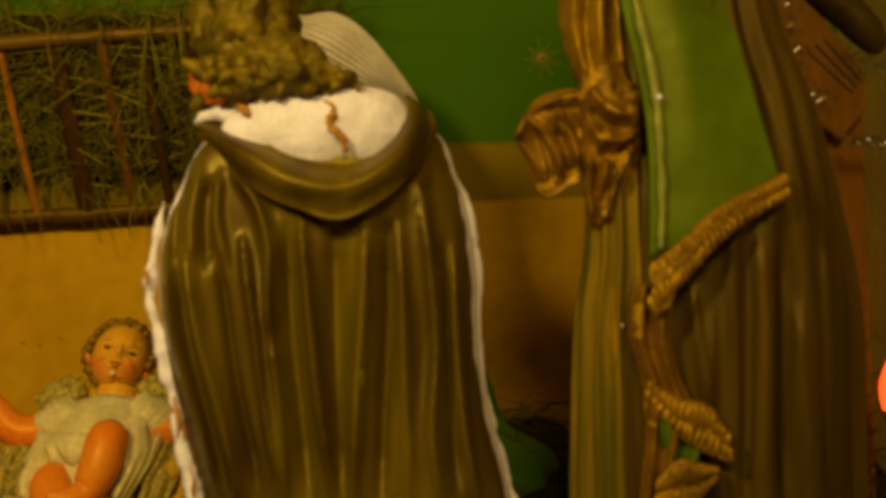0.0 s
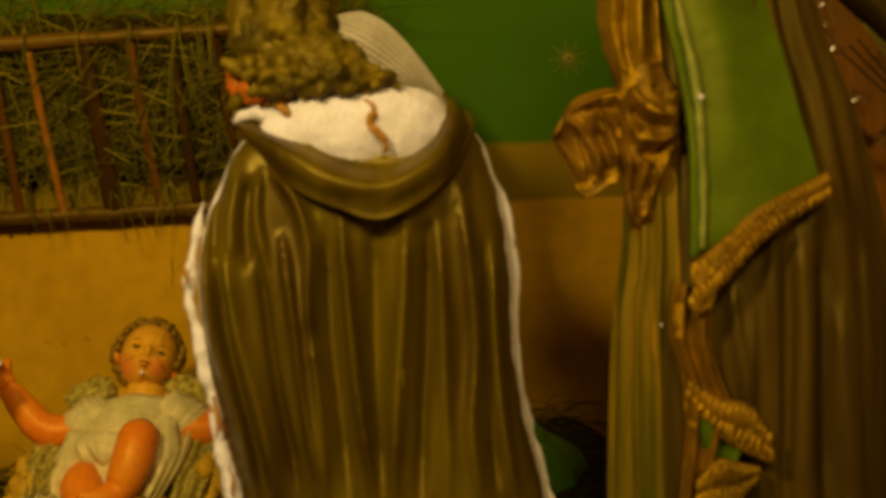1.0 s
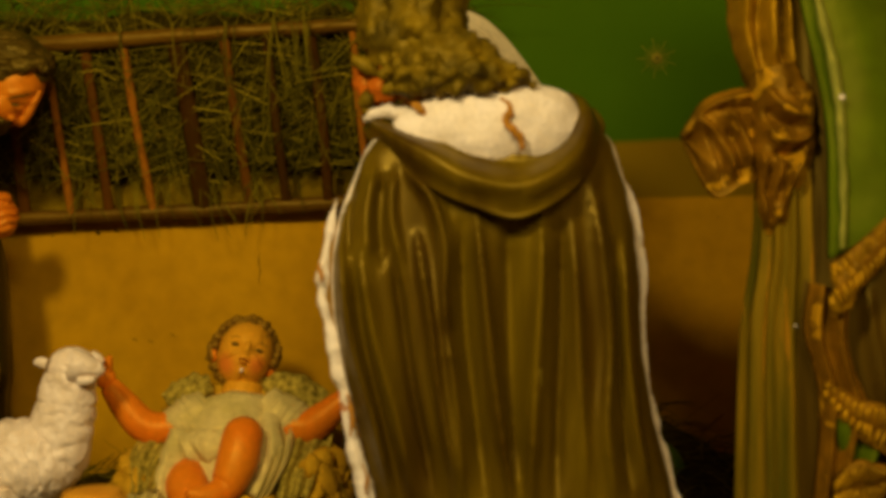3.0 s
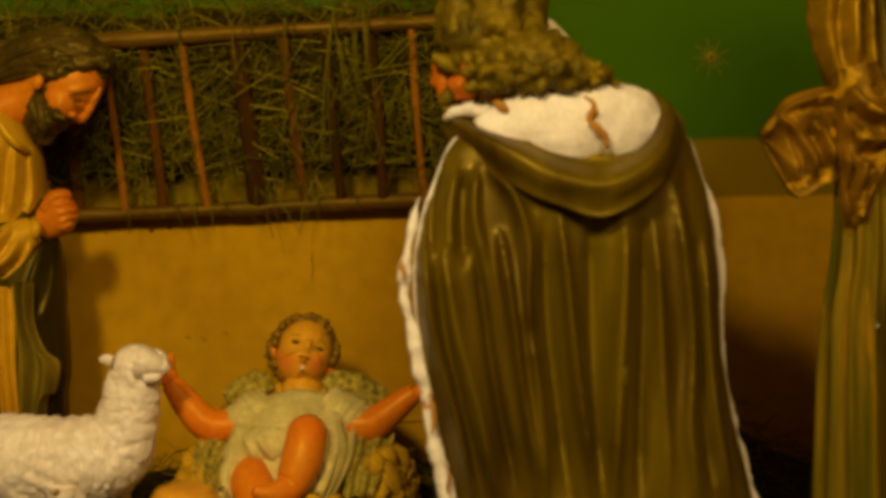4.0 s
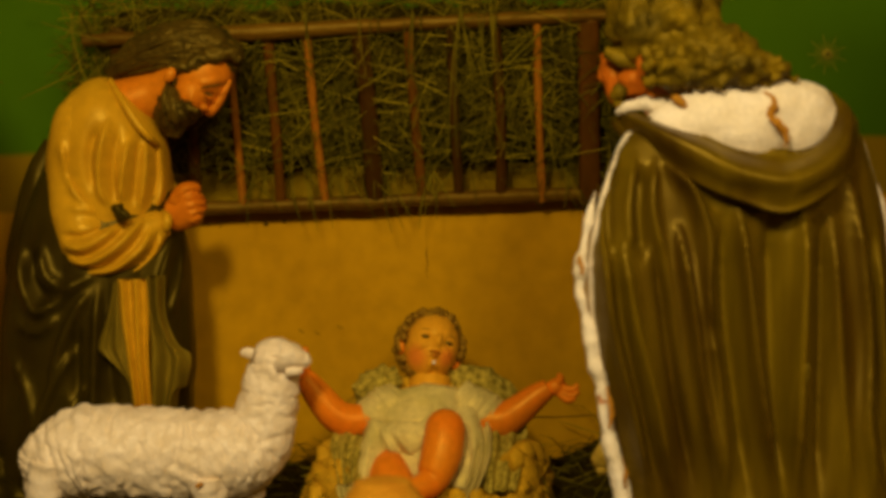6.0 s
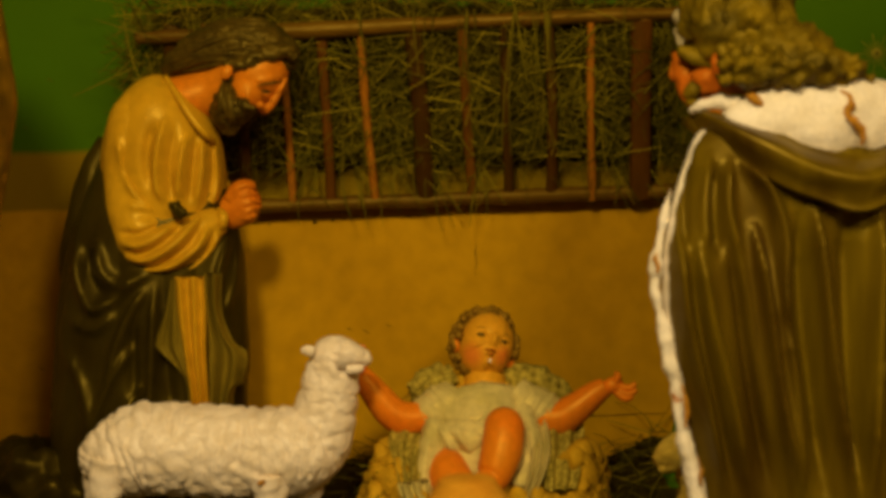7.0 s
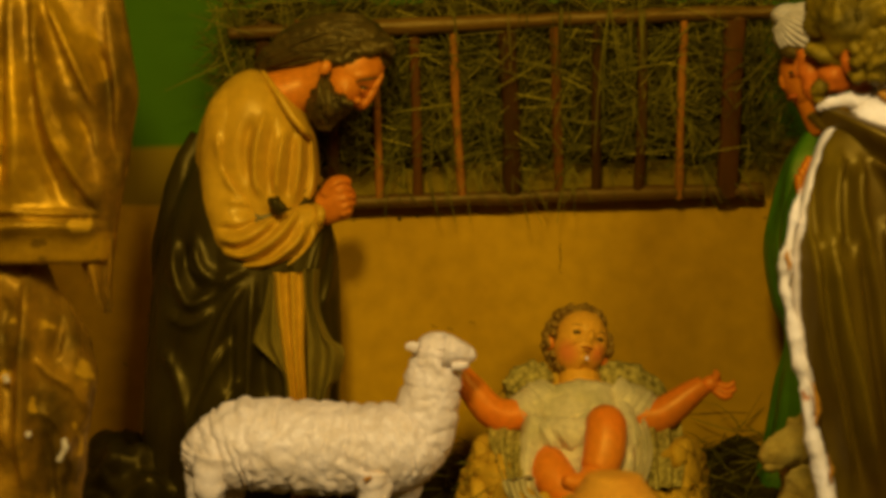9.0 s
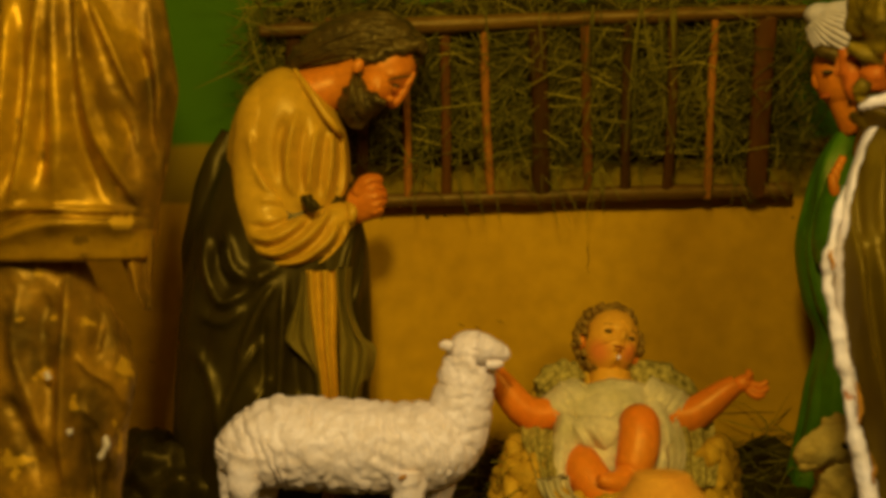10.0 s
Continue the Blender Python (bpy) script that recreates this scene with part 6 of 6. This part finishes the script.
    s.press(start, [([(0.095, 0.6013, 0.004), (0.1108, 0.6289, 0.0047), (0.1416, 0.6425, 0.0047), (0.1753, 0.6465, 0.004)], 0.012), ([(0.1039, 0.6244, 0.004), (0.1246, 0.6035, 0.0054), (0.1389, 0.5727, 0.0054), (0.1447, 0.549, 0.004)], 0.012), ([(0.1412, 0.6331, 0.004), (0.1567, 0.5989, 0.0054), (0.1653, 0.5617, 0.0047)], 0.012), ([(0.1168, 0.6105, 0.0034), (0.1291, 0.5798, 0.004), (0.133, 0.5428, 0.004)], -0.012), ([(0.1403, 0.6096, 0.004), (0.1519, 0.579, 0.0047), (0.1547, 0.5486, 0.004)], -0.013), ([(0.1243, 0.6304, 0.0027), (0.1512, 0.6313, 0.0027), (0.1782, 0.635, 0.0027)], -0.008)], 1.42)
    start = len(s.v)
    s.limb([(0.1953, 1.375, 0.6788, 0.0229), (0.2033, 1.375, 0.6414, 0.0364), (0.2059, 1.375, 0.6042, 0.0377), (0.2017, 1.375, 0.564, 0.0337), (0.1949, 1.375, 0.5272, 0.0256), (0.1897, 1.375, 0.4971, 0.0162), (0.1863, 1.375, 0.4783, 0.004)], M_BROWNGOLD, n=100, rings=110, bump=0.006, bump_scale=26)
    s.press(start, [([(0.1758, 0.655, 0.0046), (0.1895, 0.6334, 0.0053), (0.2106, 0.6174, 0.0053), (0.2304, 0.6167, 0.004)], 0.014), ([(0.1742, 0.6122, 0.0046), (0.1879, 0.592, 0.0053), (0.2128, 0.5877, 0.0053), (0.2317, 0.5988, 0.004)], 0.014), ([(0.1692, 0.5861, 0.004), (0.1747, 0.5562, 0.0046), (0.1747, 0.5233, 0.0046), (0.18, 0.4901, 0.0033)], 0.013), ([(0.2243, 0.5793, 0.0046), (0.208, 0.5483, 0.0053), (0.1935, 0.5159, 0.0046), (0.1865, 0.4866, 0.0033)], 0.013), ([(0.1937, 0.572, 0.004), (0.1886, 0.5425, 0.0046), (0.1824, 0.5164, 0.004)], 0.010),
                    ([(0.1781, 0.6286, 0.0046), (0.1926, 0.6115, 0.0053), (0.2133, 0.6022, 0.0046)], -0.015), ([(0.1847, 0.5769, 0.004), (0.2023, 0.5716, 0.0046), (0.2205, 0.5841, 0.004)], -0.014), ([(0.1828, 0.5625, 0.0033), (0.1802, 0.5296, 0.004), (0.183, 0.4999, 0.0033)], -0.014), ([(0.2053, 0.5649, 0.0033), (0.1976, 0.5356, 0.004), (0.1897, 0.5029, 0.0033)], -0.012), ([(0.2054, 0.6539, 0.004), (0.2213, 0.6368, 0.0046)], -0.010)], 1.40)
    tagged(s.done("standing_king_statue"), "standing plaster king with green gold-hemmed stole and dark robe", "statue")


def gilded_statue():
    s = Sculpt(M_GILT)
    # lower robe of tarnished gold
    s.robe([(-1.2976, 1.45, 0.082, 0.0953, 0.07), (-1.295, 1.45, 0.1805, 0.0967, 0.068), (-1.2928, 1.45, 0.2438, 0.0995, 0.066), (-1.2883, 1.45, 0.293, 0.1053, 0.068), (-1.2906, 1.45, 0.3562, 0.1029, 0.066), (-1.3033, 1.45, 0.4054, 0.0896, 0.064), (-1.3146, 1.45, 0.4547, 0.0734, 0.06), (-1.3141, 1.45, 0.4898, 0.0664, 0.05)], M_OLDGOLD, n=200, rings=90, lump=0.006, seed=2)
    s.press(0, [([(-1.2451, 0.4687, 0.0081), (-1.2441, 0.3952, 0.0081), (-1.2471, 0.3151, 0.0088), (-1.2479, 0.2482, 0.0108), (-1.2434, 0.1813, 0.0108)], 0.022), ([(-1.228, 0.4551, 0.0054), (-1.1973, 0.4081, 0.0061), (-1.1733, 0.3543, 0.0061), (-1.1673, 0.3008, 0.0061)], 0.012), ([(-1.2346, 0.355, 0.0054), (-1.2216, 0.3315, 0.0061), (-1.1919, 0.3077, 0.0061), (-1.1823, 0.2742, 0.0054)], 0.012),
                ([(-1.2321, 0.2882, 0.0054), (-1.2124, 0.2665, 0.0054), (-1.2028, 0.2343, 0.0061), (-1.1967, 0.1874, 0.0061)], 0.010), ([(-1.2189, 0.435, 0.0061), (-1.2143, 0.3815, 0.0068), (-1.2201, 0.3415, 0.0061)], -0.014), ([(-1.2704, 0.4222, 0.0108), (-1.2744, 0.3689, 0.0122), (-1.2672, 0.302, 0.0122)], -0.012), ([(-1.3001, 0.4359, 0.0095), (-1.3045, 0.3558, 0.0101), (-1.2821, 0.2888, 0.0095), (-1.2628, 0.235, 0.0081)], 0.012), ([(-1.2291, 0.2614, 0.0054), (-1.2264, 0.2078, 0.0061), (-1.225, 0.1677, 0.0061)], -0.014), ([(-1.3218, 0.3026, 0.0095), (-1.2958, 0.2555, 0.0095), (-1.2765, 0.2018, 0.0095)], -0.012)], 1.45, 0.04)
    # upper garment, its folds running down from the shoulder to the hem
    start = len(s.v)
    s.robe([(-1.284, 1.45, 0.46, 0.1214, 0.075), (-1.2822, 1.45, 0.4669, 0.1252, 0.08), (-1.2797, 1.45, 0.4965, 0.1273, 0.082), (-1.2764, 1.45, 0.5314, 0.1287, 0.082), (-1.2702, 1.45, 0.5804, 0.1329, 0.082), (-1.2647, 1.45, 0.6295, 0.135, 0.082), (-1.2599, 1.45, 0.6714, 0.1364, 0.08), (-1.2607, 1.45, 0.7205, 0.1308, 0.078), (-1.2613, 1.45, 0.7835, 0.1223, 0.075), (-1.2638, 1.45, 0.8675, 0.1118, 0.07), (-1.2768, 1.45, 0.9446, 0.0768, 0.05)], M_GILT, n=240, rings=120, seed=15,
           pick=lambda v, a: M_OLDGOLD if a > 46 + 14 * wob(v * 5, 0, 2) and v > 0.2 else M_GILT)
    s.press(start, [([(-1.264, 0.8064, 0.008), (-1.2722, 0.6875, 0.0087), (-1.2839, 0.595, 0.008), (-1.3007, 0.5224, 0.0067)], 0.016), ([(-1.2482, 0.8063, 0.0107), (-1.2471, 0.6873, 0.0134), (-1.2428, 0.6078, 0.0148), (-1.2491, 0.5284, 0.0107)], 0.016), ([(-1.2197, 0.7663, 0.006), (-1.2142, 0.6737, 0.0074), (-1.2005, 0.6074, 0.0087), (-1.1696, 0.5475, 0.0087), (-1.1567, 0.5195, 0.006)], 0.022), ([(-1.2286, 0.7929, 0.006), (-1.2075, 0.6803, 0.0067), (-1.1886, 0.6126, 0.0067), (-1.1719, 0.574, 0.0054)], 0.016),
                    ([(-1.2129, 0.7795, 0.0054), (-1.1911, 0.7291, 0.0067), (-1.1712, 0.6799, 0.0067), (-1.1539, 0.6367, 0.0047)], 0.018), ([(-1.148, 0.7921, 0.0067), (-1.1398, 0.7127, 0.0074), (-1.1351, 0.6597, 0.006), (-1.1411, 0.6068, 0.0054)], 0.018), ([(-1.1145, 0.7257, 0.006), (-1.1099, 0.6661, 0.006), (-1.1186, 0.6066, 0.0067), (-1.1352, 0.5471, 0.006)], 0.014), ([(-1.3021, 0.7671, 0.008), (-1.31, 0.668, 0.0094), (-1.3245, 0.569, 0.008)], 0.016), ([(-1.1634, 0.6137, 0.006), (-1.1561, 0.5672, 0.0067), (-1.1525, 0.5341, 0.0054)], 0.014),
                    ([(-1.2326, 0.6871, 0.0054), (-1.2243, 0.6076, 0.0067), (-1.1995, 0.5346, 0.0067)], -0.014), ([(-1.2598, 0.7271, 0.0054), (-1.2636, 0.6345, 0.006), (-1.2687, 0.5485, 0.006)], -0.012), ([(-1.164, 0.7262, 0.0067), (-1.1514, 0.6797, 0.0074), (-1.1489, 0.6135, 0.0067), (-1.1416, 0.5604, 0.0054)], -0.016), ([(-1.1848, 0.647, 0.0054), (-1.1656, 0.6004, 0.006), (-1.1464, 0.5472, 0.0047)], -0.010), ([(-1.1239, 0.7655, 0.0054), (-1.1229, 0.6861, 0.006), (-1.1258, 0.6067, 0.006)], -0.012), ([(-1.2888, 0.7273, 0.0054), (-1.2954, 0.6216, 0.006), (-1.3124, 0.5357, 0.0054)], -0.012),
                    ([(-1.3356, 0.4764, 0.0107), (-1.2958, 0.4945, 0.0107), (-1.2494, 0.5046, 0.0114), (-1.1899, 0.504, 0.0114), (-1.1358, 0.4994, 0.0094)], 0.013), ([(-1.3351, 0.5148, 0.0034), (-1.2888, 0.5236, 0.0034), (-1.2228, 0.5202, 0.0034), (-1.1421, 0.518, 0.0034)], 0.008), ([(-1.3287, 0.5002, 0.0027), (-1.2757, 0.5155, 0.0027), (-1.2096, 0.5135, 0.0027), (-1.1383, 0.51, 0.0027)], -0.008)], 1.46, 0.05)
    # hanging corner of the mantle
    s.sheet([(-1.1969, 1.43, 0.4746), (-1.1855, 1.43, 0.4468), (-1.1734, 1.43, 0.4189), (-1.1612, 1.43, 0.3994)], [(-1.1514, 1.45, 0.5722), (-1.1538, 1.45, 0.488), (-1.1573, 1.45, 0.4319), (-1.1592, 1.45, 0.3982)], M_OLDGOLD, wave=0.008, waves=3, rows=50, thick=0.012)
    for keys in ([(-1.198, 1.378, 0.2533, 0.0027), (-1.1968, 1.378, 0.2426, 0.0047), (-1.2009, 1.378, 0.2346, 0.0033), (-1.205, 1.378, 0.2267, 0.004)], [(-1.2398, 1.376, 0.2622, 0.0033), (-1.2386, 1.376, 0.2555, 0.0027)], [(-1.2669, 1.376, 0.3291, 0.0027), (-1.263, 1.376, 0.3211, 0.0033)]):
        s.limb(keys, M_VEIL, n=8, rings=14, bump=0.002, bump_scale=90)
    tagged(s.done("gilded_statue"), "tall statue in worn gilded robe with broad raised hem", "statue")


def straw_hat():
    hat = tagged(new("straw_hat"), "small pale straw hat on a wooden peg stand", "hat")
    s = Sculpt(M_HAT)
    s.robe([(-0.575, 1.2, 0.185, 0.058, 0.05), (-0.575, 1.2, 0.2, 0.056, 0.048), (-0.575, 1.2, 0.214, 0.044, 0.04), (-0.575, 1.2, 0.229, 0.033, 0.032), (-0.575, 1.2, 0.237, 0.027, 0.026), (-0.575, 1.2, 0.239, 0.008, 0.008)], M_HAT, n=48, rings=30)
    s.done("crown", hat)
    s = Sculpt(M_BEAM)
    s.limb([(-0.575, 1.2, 0.0, 0.03), (-0.575, 1.2, 0.02, 0.02), (-0.575, 1.2, 0.19, 0.016)], M_BEAM, n=16, rings=20)
    s.done("stand", hat)


def garlanded_post():
    post = tagged(new("timber_post"), "brown timber post with dark brace and pointed board", "post")
    part("shaft", box_bm(0.525, 0.60, 1.63, 1.70, 0.0, 0.70, 0.006), M_BOARD, post)
    bm = bmesh.new()
    outline = [(0.475, 0.83), (0.52, 0.80), (0.593, 0.695), (0.597, 0.645), (0.558, 0.6), (0.508, 0.64), (0.47, 0.72)]
    f = bm.faces.new([bm.verts.new((x, 1.60, z)) for x, z in outline])
    r = bmesh.ops.extrude_face_region(bm, geom=[f])
    bmesh.ops.translate(bm, verts=[v for v in r["geom"] if isinstance(v, bmesh.types.BMVert)], vec=(0, 0.022, 0))
    bmesh.ops.recalc_face_normals(bm, faces=bm.faces[:])
    bmesh.ops.bevel(bm, geom=bm.edges[:], offset=0.003, segments=2, affect="EDGES")
    part("pendant_board", bm, M_BOARD, post)
    for k in range(3):
        s = Sculpt(M_BEAM)
        s.limb([(0.515 + 0.012 * k, 1.6, 0.725 + 0.008 * k, 0.0018), (0.575 + 0.006 * k, 1.6, 0.665 + 0.008 * k, 0.0018)], M_BEAM, n=8, rings=8)
        s.done("carved_groove", post)
    s = Sculpt(M_BEAM)
    s.limb([(0.4904, 1.6, 0.8675, 0.0282), (0.5353, 1.6, 0.8124, 0.0274), (0.5731, 1.6, 0.7765, 0.0266), (0.5972, 1.6, 0.7497, 0.0251), (0.6119, 1.6, 0.7264, 0.0157), (0.6163, 1.6, 0.7184, 0.0047)], M_BEAM, n=8, rings=20)
    s.done("brace", post)
    rnd = random.Random(3)
    places = []
    for path, n in (([(0.47, 1.56, 0.82), (0.49, 1.56, 0.74), (0.5, 1.57, 0.68), (0.53, 1.57, 0.65)], 160), ([(0.55, 1.56, 0.60), (0.6, 1.56, 0.59), (0.66, 1.56, 0.6)], 160), ([(0.5, 1.55, 0.32), (0.53, 1.55, 0.29), (0.57, 1.54, 0.34)], 150), ([(0.56, 1.58, 0.72), (0.63, 1.58, 0.69), (0.7, 1.58, 0.72)], 120)):
        for q in spline(path, n):
            places.append((tuple(q + np.array([rnd.gauss(0, 0.004) for _ in range(3)])), (rnd.gauss(0, 1), rnd.gauss(0, 1), rnd.gauss(0, 1)), rnd.uniform(0.008, 0.018), 0.0006, 0.1))
    tagged(straws("tinsel_garland", places, M_TINSEL), "silver tinsel garland wound round the timber post", "garland", kind="stuff")
    places = []
    for q in spline([(0.49, 1.56, 0.52), (0.515, 1.56, 0.42), (0.53, 1.56, 0.3), (0.55, 1.56, 0.15), (0.56, 1.56, 0.0)], 700):
        places.append((tuple(q + np.array([rnd.gauss(0, 0.01) for _ in range(3)])), (rnd.gauss(0, 1), rnd.gauss(0, 1), rnd.gauss(0.3, 0.6)), rnd.uniform(0.015, 0.035), 0.0009, 0.1))
    tagged(straws("fir_garland", places, M_FIR), "dark green artificial fir garland hanging down the post", "garland", kind="stuff")
    bulb = tagged(new("red_candle_lamp"), "glowing red string-light bulb among the fir garland", "lamp")
    s = Sculpt(M_BULB)
    s.limb([(0.576, 1.5, 0.232, 0.008), (0.576, 1.5, 0.245, 0.013), (0.576, 1.5, 0.268, 0.0155), (0.576, 1.5, 0.29, 0.010), (0.576, 1.5, 0.305, 0.003)], M_BULB, n=24, rings=24)
    s.done("bulb", bulb)
    s = Sculpt(M_BEAM)
    s.limb([(0.576, 1.5, 0.0, 0.006), (0.576, 1.5, 0.2, 0.008), (0.576, 1.5, 0.238, 0.011)], M_BEAM, n=12, rings=14)
    s.done("socket", bulb)


kneeling_king()
joseph()
sheep()
baby()
crib()
mary()
lamb()
standing_magus()
gilded_statue()
garlanded_post()
straw_hat()
